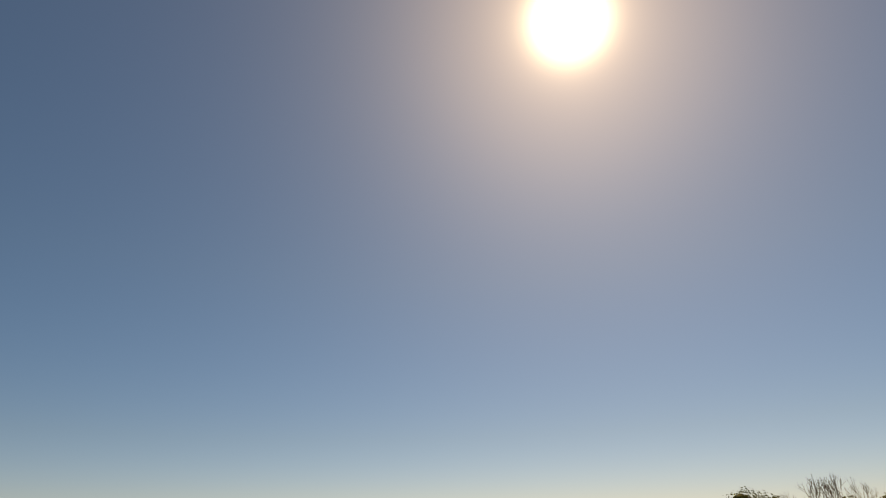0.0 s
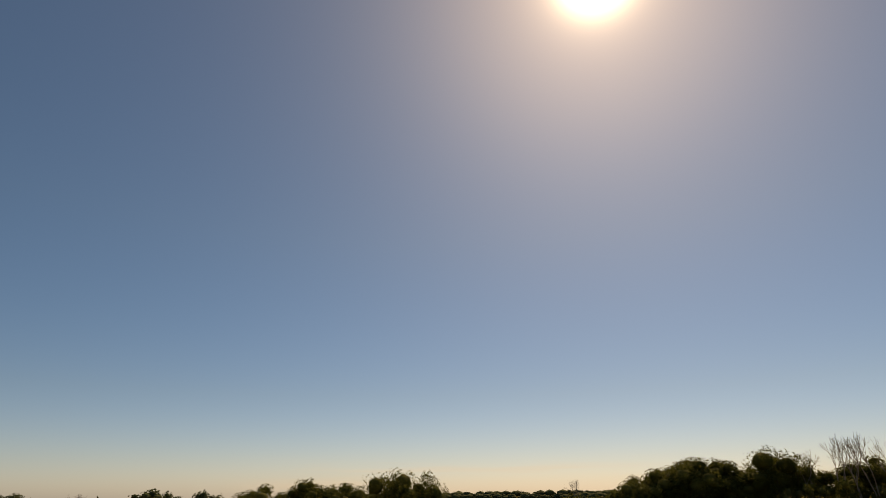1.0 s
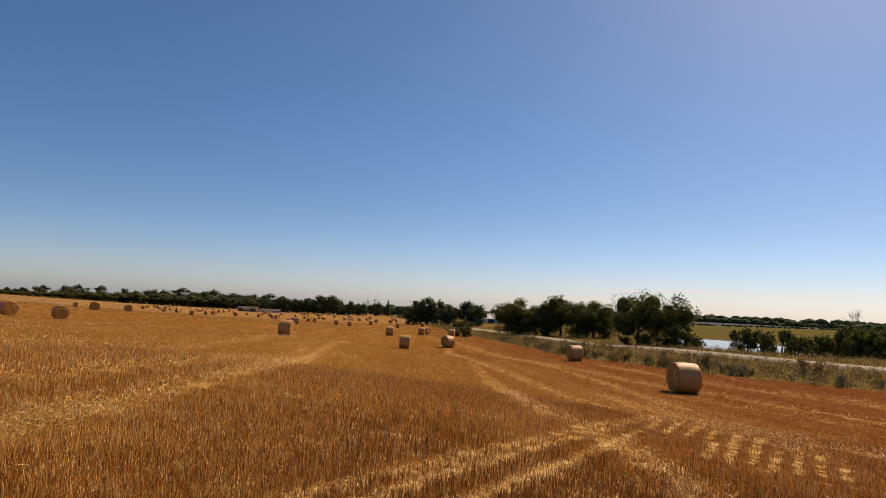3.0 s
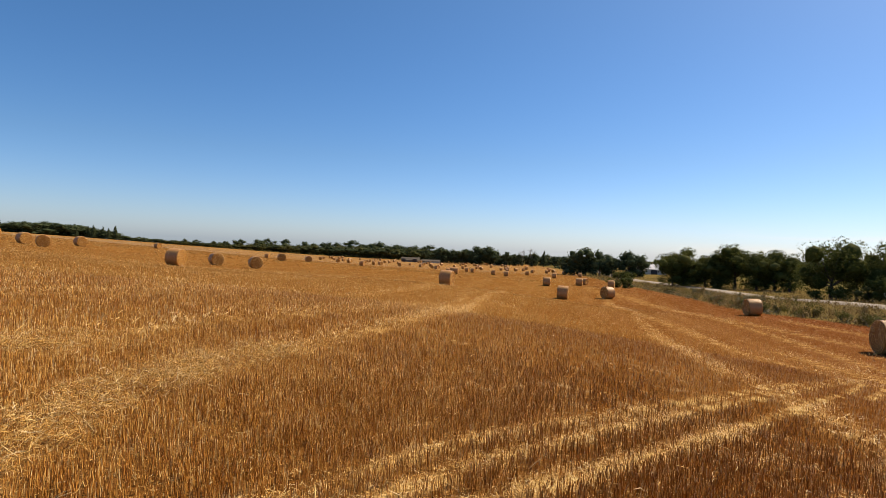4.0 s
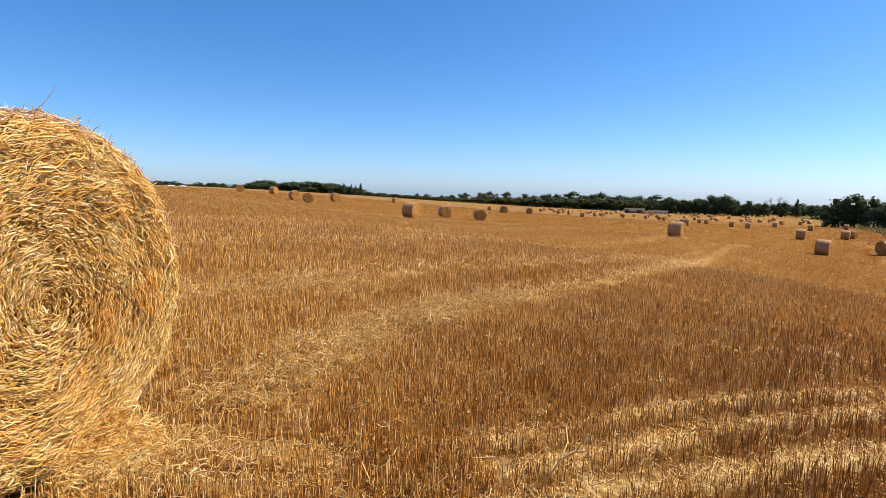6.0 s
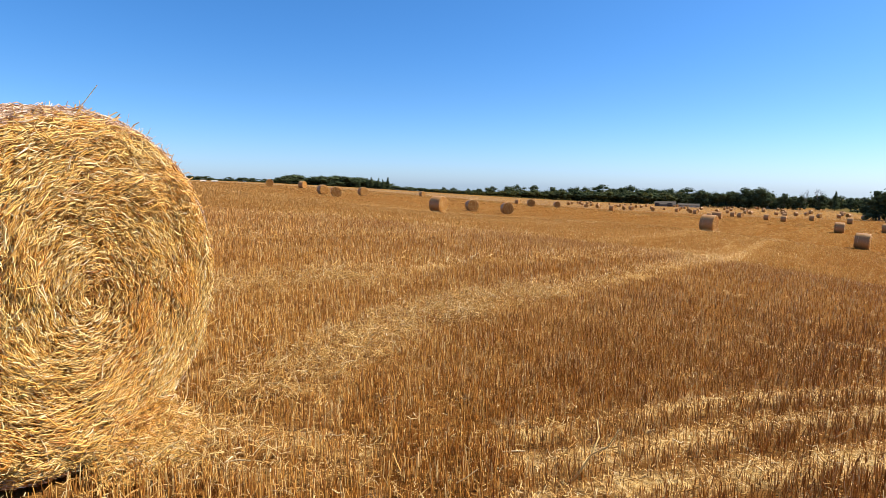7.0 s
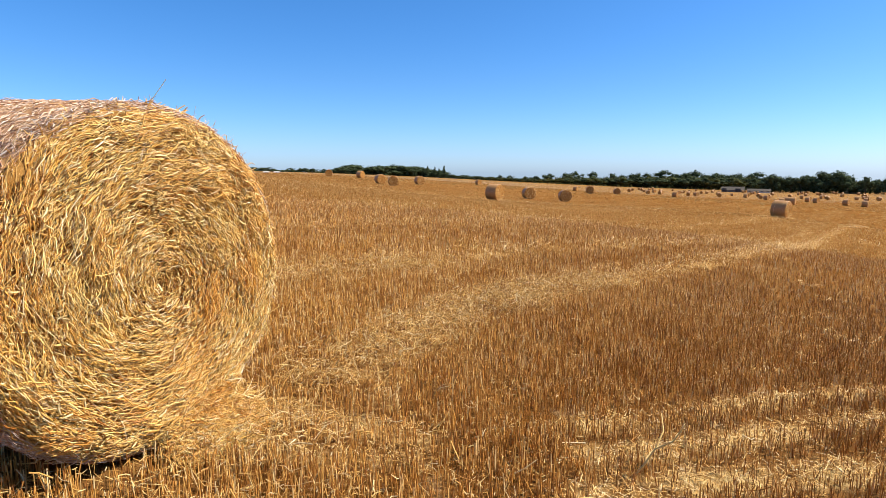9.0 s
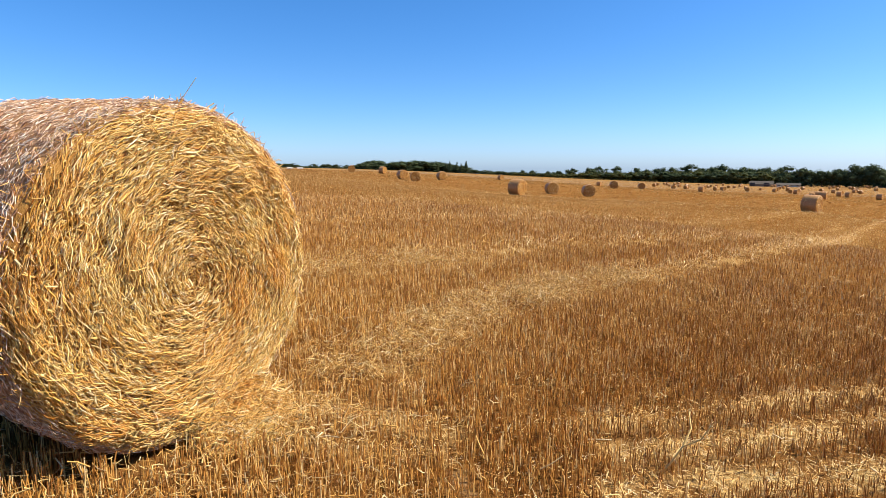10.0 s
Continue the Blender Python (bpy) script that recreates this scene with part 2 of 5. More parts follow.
    green = ramp(nt, noise_tex(nt, pos, 0.5, 6.0, 0.7), [(0.3, (0.07, 0.064, 0.018)), (0.5, (0.105, 0.092, 0.030)), (0.7, (0.155, 0.125, 0.05))])
    grass = mix(nt, z2.outputs[0], dry, green)
    colour = mix(nt, z.outputs[2], field, grass)
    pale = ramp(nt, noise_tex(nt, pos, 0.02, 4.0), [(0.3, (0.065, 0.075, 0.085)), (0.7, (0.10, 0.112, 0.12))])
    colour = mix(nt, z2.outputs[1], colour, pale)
    mud = ramp(nt, mid, [(0.3, (0.07, 0.055, 0.035)), (0.7, (0.14, 0.11, 0.07))])
    colour = mix(nt, z2.outputs[2], colour, mud)
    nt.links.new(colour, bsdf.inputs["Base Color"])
    height = calc(nt, "ADD", calc(nt, "MULTIPLY", fine, 0.5), mid)
    bump(nt, bsdf, height, 0.8, 0.09)
    return m


GROUND = ground_material()
LEAF = island_material("foliage", [(0.0, (0.050, 0.060, 0.014)), (0.5, (0.088, 0.100, 0.024)), (0.85, (0.125, 0.135, 0.034)), (1.0, (0.17, 0.165, 0.05))], 0.8, 0.08, 0.42)
LEAF_LIGHT = island_material("light_foliage", [(0.0, (0.06, 0.07, 0.018)), (0.5, (0.105, 0.105, 0.028)), (1.0, (0.17, 0.15, 0.05))], 0.75, 0.1, 0.4)
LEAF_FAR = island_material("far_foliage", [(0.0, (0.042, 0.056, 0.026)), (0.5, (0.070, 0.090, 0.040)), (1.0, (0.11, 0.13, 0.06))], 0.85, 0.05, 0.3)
WEED_DRY = island_material("dry_weeds", [(0.0, (0.098, 0.057, 0.022)), (0.4, (0.205, 0.135, 0.050)), (0.75, (0.328, 0.230, 0.090)), (1.0, (0.459, 0.353, 0.180))], 0.8, 0.1, 0.3)
WEED_GREEN = island_material("green_weeds", [(0.0, (0.051, 0.048, 0.010)), (0.5, (0.106, 0.089, 0.020)), (1.0, (0.204, 0.156, 0.043))], 0.7, 0.15, 0.3)
WEED_GREY = island_material("grey_weeds", [(0.0, (0.074, 0.070, 0.028)), (0.6, (0.156, 0.140, 0.068)), (1.0, (0.328, 0.296, 0.200))], 0.8, 0.1, 0.25)


def plain_material(name, dark, light, scale, roughness=0.8, bump_size=0.0, specular=0.3):
    m, nt, bsdf = material(name, roughness, specular)
    n = noise_tex(nt, object_coord(nt), scale, 8.0, 0.7)
    w = noise_tex(nt, object_coord(nt), scale * 0.13, 3.0)
    both = calc(nt, "ADD", calc(nt, "MULTIPLY", n, 0.6), calc(nt, "MULTIPLY", w, 0.4))
    nt.links.new(ramp(nt, both, [(0.3, dark), (0.7, light)]), bsdf.inputs["Base Color"])
    if bump_size:
        bump(nt, bsdf, n, 0.6, bump_size)
    return m


BARK = plain_material("bark", (0.035, 0.028, 0.02), (0.12, 0.095, 0.07), 6.0, 0.9, 0.05)
DEAD_WOOD = plain_material("dead_wood", (0.13, 0.11, 0.09), (0.30, 0.27, 0.23), 6.0, 0.9, 0.03)
ASPHALT = plain_material("worn_asphalt", (0.24, 0.20, 0.155), (0.36, 0.305, 0.24), 1.6, 0.95, 0.01, 0.05)
WALL_WHITE = plain_material("limewashed_wall", (0.48, 0.43, 0.35), (0.64, 0.58, 0.48), 0.8, 0.8)
WALL_GREY = plain_material("grey_boards", (0.12, 0.105, 0.085), (0.20, 0.175, 0.145), 0.8, 0.8)
ROOF_GREY = plain_material("fibre_cement_roof", (0.09, 0.075, 0.06), (0.14, 0.12, 0.098), 0.5, 0.95, 0.0, 0.0)
ROOF_WHITE = plain_material("bright_sheet_roof", (0.62, 0.61, 0.59), (0.78, 0.77, 0.74), 0.5, 0.7)
ROOF_RED = plain_material("tile_roof", (0.30, 0.15, 0.10), (0.48, 0.27, 0.19), 0.9, 0.8)
DARK_OPENING = plain_material("dark_opening", (0.02, 0.02, 0.022), (0.05, 0.05, 0.055), 1.0, 0.4)


def water_material():
    m, nt, bsdf = material("pond_water", 0.07, 0.5)
    bsdf.inputs["Base Color"].default_value = (0.025, 0.032, 0.03, 1)
    bump(nt, bsdf, noise_tex(nt, mapped(nt, object_coord(nt), (1, 2.5, 1)), 1.6, 4.0), 0.12, 0.05)
    return m


WATER = water_material()


# ---------------------------------------------------------------- the lie of the land
POLY = [0.01, -5.17, -4.37, 5.73, 1.13, -1.58, -2.99, 3.76, 9.43, -0.74, -3.25, -0.58, 3.05, -0.66, -2.1, 2.79, -1.37, -1.15, 0.39, -0.67, -0.96]
SWELLS = [(-35, 43, 13, 0.81), (-27, 58, 13, -1.19), (-1.5, 29, 12, -0.45), (-7, 77, 14, 0.77), (12, 65, 14, 0.06), (6, 142, 24, -0.4), (-70, 37, 18, -0.65), (-52, 22, 13, -0.38), (-115, 80, 28, 0.54), (-70, 90, 18, 0.57), (-215, 225, 60, -0.08), (-195, 45, 45, 0.75), (50, 105, 22, 0.47), (-280, 110, 60, 0.33), (-9, 11, 6, 0.39), (-6, 1.8, 3, 0.03), (-52, 112, 18, -0.16), (-3.3, 0.2, 1.6, -0.12), (64, 88, 15, 1.5)]
POND_C, POND_R, POND_TURN, POND_Z = (3.5, 130.0), (13.0, 27.0), radians(12), -4.15
VERGE = [(70.0, 24.0), (40.0, 34.0), (14.3, 42.8), (5.1, 47.1), (-0.8, 49.8), (-9.7, 58.5), (-19.0, 69.8), (-50.8, 122.0), (-102.7, 201.0), (-149.2, 272.7), (-240.0, 392.0)]
ROAD = [(90.0, 26.0), (60.0, 42.0), (32.0, 58.0), (17.3, 66.0), (5.5, 70.5), (-8.0, 82.0), (-34.0, 127.0), (-73.0, 178.0), (-95.0, 214.0), (-140.0, 290.0), (-200.0, 385.0)]


def smooth_line(points, step):
    """Points every few metres along a rounded line through the given ones."""
    p = np.array(points, float)
    p = np.vstack([2 * p[0] - p[1], p, 2 * p[-1] - p[-2]])
    out = []
    for i in range(1, len(p) - 2):
        n = max(2, int(np.hypot(*(p[i + 1] - p[i])) / step))
        for t in np.linspace(0, 1, n, endpoint=False):
            a, b, c, d = p[i - 1], p[i], p[i + 1], p[i + 2]
            out.append(0.5 * (2 * b + (c - a) * t + (2 * a - 5 * b + 4 * c - d) * t * t + (3 * b - a - 3 * c + d) * t ** 3))
    out.append(p[-2])
    return np.array(out)


def line_distance(x, y, line):
    """Distance to a line of points, and on which side of it (positive: away from the field)."""
    best = np.full(x.shape, 1e9)
    side = np.zeros(x.shape)
    for (ax, ay), (bx, by) in zip(line[:-1], line[1:]):
        dx, dy = bx - ax, by - ay
        t = np.clip(((x - ax) * dx + (y - ay) * dy) / (dx * dx + dy * dy), 0, 1)
        d = np.hypot(x - ax - t * dx, y - ay - t * dy)
        s = -(dx * (y - ay) - dy * (x - ax))
        near = d < best
        best, side = np.where(near, d, best), np.where(near, s, side)
    return best, side


def soft_step(a, b, v):
    t = np.clip((v - a) / (b - a), 0, 1)
    return t * t * (3 - 2 * t)


def height(x, y):
    x, y = np.asarray(x, float), np.asarray(y, float)
    r = np.hypot(x, y) + 1e-9
    k = 30.0 * np.log1p(r / 30.0) / r / 60.0
    u, v = x * k, y * k
    z, n = 0.0, 0
    for i in range(6):
        for j in range(6 - i):
            z = z + POLY[n] * u ** i * v ** j
            n += 1
    for cx, cy, s, a in SWELLS:
        z = z + a * np.exp(-((x - cx) ** 2 + (y - cy) ** 2) / (2 * s * s))
    z = z + (-6.5 - 36.0 * soft_step(0.1, 0.4, -x / r) - z) * soft_step(520, 900, r)
    ct, st = math.cos(POND_TURN), math.sin(POND_TURN)
    px, py = x - POND_C[0], y - POND_C[1]
    e = np.hypot((px * ct + py * st) / POND_R[0], (-px * st + py * ct) / POND_R[1])
    return z + (POND_Z + (e - 1.0) * 1.4 - z) * soft_step(1.6, 1.05, e)


def h(x, y):
    return float(height(x, y))


# strips of loose straw, their half width and how thickly they lie
SWATHS = [([(-3.7, 0.5), (-3.9, 0.8), (-4.8, 1.9), (-6.0, 4.1), (-7.6, 7.4), (-12.0, 14.8), (-16.7, 21.6), (-24.0, 33.0), (-34.0, 50.0)], 0.29, 0.9),
          ([(-5.6, -1.5), (-6.9, 1.9), (-8.8, 5.1), (-9.9, 8.3), (-14.5, 16.5), (-22.0, 28.0)], 0.30, 0.6),
          ([(1.4, 4.0), (0.5, 6.5), (-0.5, 8.7), (-1.2, 10.2), (-2.5, 12.2), (-4.3, 15.0), (-9.1, 25.0), (-15.0, 37.0)], 0.38, 0.66),
          ([(16.0, 18.0), (8.6, 25.4), (4.1, 30.4), (-0.3, 35.0), (-3.7, 37.2), (-6.9, 40.5), (-12.9, 48.2), (-23.1, 63.2), (-36.4, 81.0)], 0.45, 0.95),
          ([(-1.0, 25.0), (-5.0, 33.0), (-10.4, 42.2), (-18.2, 56.0), (-28.5, 71.3), (-44.4, 88.3)], 0.40, 0.9),
          ([(2.0, 15.0), (-4.5, 22.0), (-9.5, 30.5), (-17.3, 42.0), (-30.7, 66.7), (-48.0, 96.0)], 0.38, 0.8),
          ([(18.0, 20.0), (10.3, 30.2), (9.1, 32.3), (6.9, 36.0), (4.1, 38.0), (-2.0, 43.0), (-9.0, 52.0)], 0.5, 0.9),
          ([(14.0, 14.0), (10.0, 15.4), (5.7, 16.6), (2.5, 17.4), (0.4, 18.4), (-1.6, 21.3), (-5.0, 27.0)], 0.35, 0.9),
          ([(16.0, 23.0), (11.0, 24.0), (6.0, 25.5), (2.0, 28.5), (-2.0, 31.5)], 0.3, 0.7),
          ([(-17.0, 7.0), (-19.6, 12.1), (-22.1, 17.0), (-23.5, 22.0), (-27.0, 30.0)], 0.3, 0.55),
          ([(-18.0, 26.9), (-20.8, 28.2), (-25.0, 29.0)], 0.4, 0.6),
          ([(18.0, 9.0), (10.0, 12.5), (5.0, 15.5), (1.0, 19.0), (-4.0, 26.0)], 0.45, 0.7),
          ([(30.0, 26.0), (16.0, 33.0), (4.0, 40.0)], 0.6, 0.6),
          ([(-9.0, -4.0), (-11.5, 2.0), (-17.0, 13.0), (-26.0, 27.0), (-45.0, 55.0)], 0.35, 0.4),
          ([(-14.0, -6.0), (-18.0, 3.0), (-27.0, 16.0), (-40.0, 34.0)], 0.35, 0.35)]
TRACKS = [([(-2.80, 1.7), (-2.76, 2.4), (-2.84, 3.6), (-2.7, 5.4), (-2.4, 9.1), (-2.1, 14.8), (-1.7, 20.0)], 0.09, 0.75),
          ([(-2.48, 1.7), (-2.42, 2.5), (-2.45, 4.0), (-2.1, 9.1), (-1.8, 14.8), (-1.5, 20.0)], 0.11, 0.78),
          ([(-2.12, 1.5), (-2.1, 2.0), (-2.0, 3.4), (-1.8, 5.2), (-1.55, 8.1), (-1.3, 13.8)], 0.125, 0.82),
          ([(-3.3, 0.15), (-3.18, 0.35), (-3.05, 0.62), (-2.9, 0.9)], 0.11, 0.6),
          ([(-2.9, 0.05), (-2.76, 0.4), (-2.66, 0.8)], 0.09, 0.5)]


# pale rows pressed between the drills where a wheel turned
TRACKS += [([(0.0 + 0.35 * k, 11.2 + 0.1 * k), (0.08 + 0.37 * k, 12.8 + 0.1 * k), (0.15 + 0.40 * k, 14.4 + 0.1 * k)], 0.085, 0.85) for k in range(7)]
TRACKS += [([(-1.3 + 0.42 * k, 14.6 - 0.2 * k), (-1.3 + 0.46 * k, 16.4 - 0.2 * k), (-1.3 + 0.5 * k, 18.4 - 0.2 * k)], 0.10, 0.8) for k in range(6)]


def cover(x, y, strips, soft):
    """How much of the given strips lies at each place, 0 to 1."""
    total = np.zeros(np.shape(x))
    for points, half, weight in strips:
        p = np.array(points)
        (x0, y0), (x1, y1) = p.min(0) - 3, p.max(0) + 3
        near = np.nonzero((x > x0) & (x < x1) & (y > y0) & (y < y1))[0]
        if not len(near):
            continue
        d, _ = line_distance(x[near], y[near], smooth_line(points, 1.5))
        total[near] = np.maximum(total[near], weight * (1 - soft_step(half * (1 - soft), half * (1 + soft), d)))
    return total


VERGE_LINE, ROAD_LINE = smooth_line(VERGE, 4.0), smooth_line(ROAD, 3.0)


def raw_mesh(name, verts, faces):
    """A mesh from arrays: faces all of one number of corners."""
    me = bpy.data.meshes.new(name)
    verts, faces = np.asarray(verts, np.float32), np.asarray(faces, np.int32)
    me.vertices.add(len(verts))
    me.vertices.foreach_set("co", verts.ravel())
    me.loops.add(faces.size)
    me.loops.foreach_set("vertex_index", faces.ravel())
    me.polygons.add(len(faces))
    me.polygons.foreach_set("loop_start", np.arange(0, faces.size, faces.shape[1], dtype=np.int32))
    me.update(calc_edges=True)
    return me


def smooth_shade(me):
    me.polygons.foreach_set("use_smooth", np.ones(len(me.polygons), bool))
    return me


def part(name, me, mat, parent=None, label=""):
    """One mesh object, under its thing or part."""
    if isinstance(me, bmesh.types.BMesh):
        bm, me = me, bpy.data.meshes.new(name)
        bm.to_mesh(me)
        bm.free()
    ob = new(name, me)
    for mt in (mat if isinstance(mat, (list, tuple)) else [mat]):
        me.materials.append(mt)
    ob.parent = parent
    return tagged(ob, label)


def make_ground():
    fine = np.arange(-58, 134, 0.64)
    fine = np.sort(np.concatenate([fine, fine[(fine > -28) & (fine < 14)] + 0.32]))
    az = np.radians(np.concatenate([fine, np.arange(134, 302, 6.0)]))
    r = [0.4]
    while r[-1] < 4600:
        r.append(r[-1] + max(0.07, r[-1] * (0.017 if r[-1] < 120 else 0.035)))
    r = np.array(r)
    rr, aa = np.meshgrid(r, az, indexing="ij")
    x, y = -rr * np.sin(aa), rr * np.cos(aa)
    x, y = np.append(x.ravel(), 0.0), np.append(y.ravel(), 0.0)
    z = height(x, y)
    dist = np.hypot(x, y)
    grain = np.array([noise.noise((a * 2.3, b * 2.3, 0.0)) for a, b in zip(x, y)]) if len(x) < 500000 else 0.0
    straw, track = cover(x, y, SWATHS, 0.8), cover(x, y, TRACKS, 0.5)
    z = z + 0.018 * grain * (dist < 80) - 0.02 * track + 0.02 * straw
    nr, na = len(r), len(az)
    i, j = np.meshgrid(np.arange(nr - 1), np.arange(na), indexing="ij")
    jn = (j + 1) % na
    quads = np.stack([i * na + j, i * na + jn, (i + 1) * na + jn, (i + 1) * na + j], -1).reshape(-1, 4)
    hub, jj = nr * na, np.arange(0, na - na % 2, 2)
    quads = np.vstack([quads, np.stack([np.full(len(jj), hub), (jj + 2) % na, jj + 1, jj], -1)])
    me = smooth_shade(raw_mesh("ground", np.stack([x, y, z], -1), quads[:, ::-1]))
    # what grows where
    d, side = line_distance(x, y, VERGE_LINE)
    grass = np.where(side > 0, soft_step(0.0, 1.0, d), 0.0)
    dr, rside = line_distance(x, y, ROAD_LINE)
    beyond = (rside > 0) & (side > 0)
    grass = np.maximum(grass, soft_step(520, 540, dist))
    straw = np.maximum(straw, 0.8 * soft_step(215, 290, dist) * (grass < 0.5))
    green = np.where(beyond, soft_step(22, 60, dr), 0.12) * 0.9
    green = np.maximum(green, 0.8 * soft_step(520, 540, dist))
    px, py = x - POND_C[0], y - POND_C[1]
    mud = 1 - soft_step(1.0, 1.15, np.hypot(px / POND_R[0], py / POND_R[1]))
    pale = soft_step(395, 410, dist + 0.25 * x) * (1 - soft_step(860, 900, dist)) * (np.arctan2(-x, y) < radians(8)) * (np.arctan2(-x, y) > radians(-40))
    for name, cols in (("zone", (straw, track, grass)), ("zone_far", (green, pale, mud))):
        at = me.attributes.new(name, "FLOAT_COLOR", "POINT")
        at.data.foreach_set("color", np.stack([*cols, np.ones(len(x))], -1).astype(np.float32).ravel())
    ob = part("ground", me, GROUND)
    tagged(ob, "golden stubble field sloping to dry grass and far meadows", "field", kind="structure")


make_ground()


def make_road():
    line = ROAD_LINE
    t = np.gradient(line, axis=0)
    t /= np.hypot(*t.T)[:, None]
    n = np.stack([-t[:, 1], t[:, 0]], -1)
    offs = [(-2.8, -0.25), (-2.4, 0.06), (-1.2, 0.12), (0.0, 0.14), (1.2, 0.12), (2.4, 0.06), (2.8, -0.25)]
    rows = []
    for o, up in offs:
        p = line + n * o
        rows.append(np.stack([p[:, 0], p[:, 1], height(line[:, 0], line[:, 1]) + up + 0.12], -1))
    k, m = len(offs), len(line)
    v = np.stack(rows, 1).reshape(-1, 3)
    i, j = np.meshgrid(np.arange(m - 1), np.arange(k - 1), indexing="ij")
    f = np.stack([i * k + j, i * k + j + 1, (i + 1) * k + j + 1, (i + 1) * k + j], -1).reshape(-1, 4)
    ob = part("road", smooth_shade(raw_mesh("road", v, f)), ASPHALT)
    tagged(ob, "pale worn country road along the stubble field", "road", kind="structure")


make_road()


def make_pond():
    a = np.linspace(0, 2 * math.pi, 72, endpoint=False)
    bm = bmesh.new()
    ct, st = math.cos(POND_TURN), math.sin(POND_TURN)
    vs = []
    for t in a:
        px, py = 1.02 * POND_R[0] * math.cos(t), 1.02 * POND_R[1] * math.sin(t)
        vs.append(bm.verts.new((POND_C[0] + px * ct - py * st, POND_C[1] + px * st + py * ct, POND_Z)))
    bm.faces.new(vs)
    tagged(part("pond", bm, WATER), "still grey pond water among reeds and bushes", "pond", kind="structure")


make_pond()


# ---------------------------------------------------------------- stems, blades and straws
def blades(base, way, side, width, tip=0.6):
    """Flat stems: a quad from each base along its way."""
    s = side * (width[:, None] * 0.5)
    v = np.stack([base - s, base + s, base + way + s * tip, base + way - s * tip], 1).reshape(-1, 3)
    f = np.arange(len(base) * 4).reshape(-1, 4)
    return v, f


def prisms(base, way, width):
    """Three-sided stems with a slanting cut."""
    n = len(base)
    w = way / np.linalg.norm(way, axis=1)[:, None]
    ref = np.where(np.abs(w[:, 2:3]) > 0.8, [[1.0, 0, 0]], [[0, 0, 1.0]])
    a = np.cross(w, ref)
    a /= np.linalg.norm(a, axis=1)[:, None]
    b = np.cross(w, a)
    rings = []
    for end, k in ((0.0, 1.0), (1.0, 0.85)):
        for q in range(3):
            t = 2 * math.pi * q / 3
            rings.append(base + way * end + (a * math.cos(t) + b * math.sin(t)) * (width * 0.5 * k)[:, None])
    v = np.stack(rings, 1).reshape(-1, 3)
    o = np.arange(n)[:, None] * 6
    f = np.stack([o + np.array([[q, (q + 1) % 3, 3 + (q + 1) % 3, 3 + q]]) for q in range(3)], 1).reshape(-1, 4)
    return v, f


def bent_straws(rng, base, way, width, bend=0.14, flat=0.6):
    """Dry straws: flattened, tapering, each with a kink on the way."""
    n = len(base)
    long = np.linalg.norm(way, axis=1)
    w = way / long[:, None]
    a = np.cross(w, rng.normal(0, 1, (n, 3)))
    a /= np.linalg.norm(a, axis=1)[:, None]
    b = np.cross(w, a)
    kink = (a * rng.normal(0, 1, n)[:, None] + b * rng.normal(0, 1, n)[:, None]) * (long * bend)[:, None]
    at = rng.uniform(0.3, 0.7, n)[:, None]
    rings = []
    for mid, k in ((base, rng.uniform(0.6, 1.0, n)), (base + way * at + kink, np.ones(n)), (base + way, rng.uniform(0.25, 0.9, n))):
        for q in range(3):
            t = 2 * math.pi * q / 3
            rings.append(mid + (a * math.cos(t) + b * math.sin(t) * flat) * (width * 0.5 * k)[:, None])
    v = np.stack(rings, 1).reshape(-1, 3)
    o = np.arange(n)[:, None] * 9
    f = np.stack([o + np.array([[3 * r + q, 3 * r + (q + 1) % 3, 3 * r + 3 + (q + 1) % 3, 3 * r + 3 + q]]) for r in range(2) for q in range(3)], 1).reshape(-1, 4)
    return v, f


def turned(rng, n):
    a = rng.uniform(0, 2 * math.pi, n)
    return np.stack([np.cos(a), np.sin(a), np.zeros(n)], -1)


def sector(rng, r0, r1, a0, a1, per_m2):
    """Places on the land between two ranges and two bearings (degrees left of +y)."""
    n = int(0.5 * (r1 * r1 - r0 * r0) * radians(a1 - a0) * per_m2)
    r, a = np.sqrt(rng.uniform(r0 * r0, r1 * r1, n)), np.radians(rng.uniform(a0, a1, n))
    return -r * np.sin(a), r * np.cos(a)


ROW = np.array([-0.46, 0.888])     # the way in which the field was drilled and cut


def in_rows(x, y, pitch, loose):
    """Draws places towards drill rows."""
    across = x * ROW[1] - y * ROW[0]
    off = across - np.round(across / pitch) * pitch
    return x - off * ROW[1] * (1 - loose), y + off * ROW[0] * (1 - loose)


BALE_AT, BALE_R, BALE_LONG, BALE_TURN = (-2.90, -0.37), 0.80, 1.22, 45.2


def clear_of_bale(x, y):
    ux, uy = math.cos(radians(BALE_TURN)), math.sin(radians(BALE_TURN))
    u = (x - BALE_AT[0]) * ux + (y - BALE_AT[1]) * uy
    v = -(x - BALE_AT[0]) * uy + (y - BALE_AT[1]) * ux
    return ~((u < 0.03) & (u > -BALE_LONG - 0.1) & (np.abs(v) < 0.42))


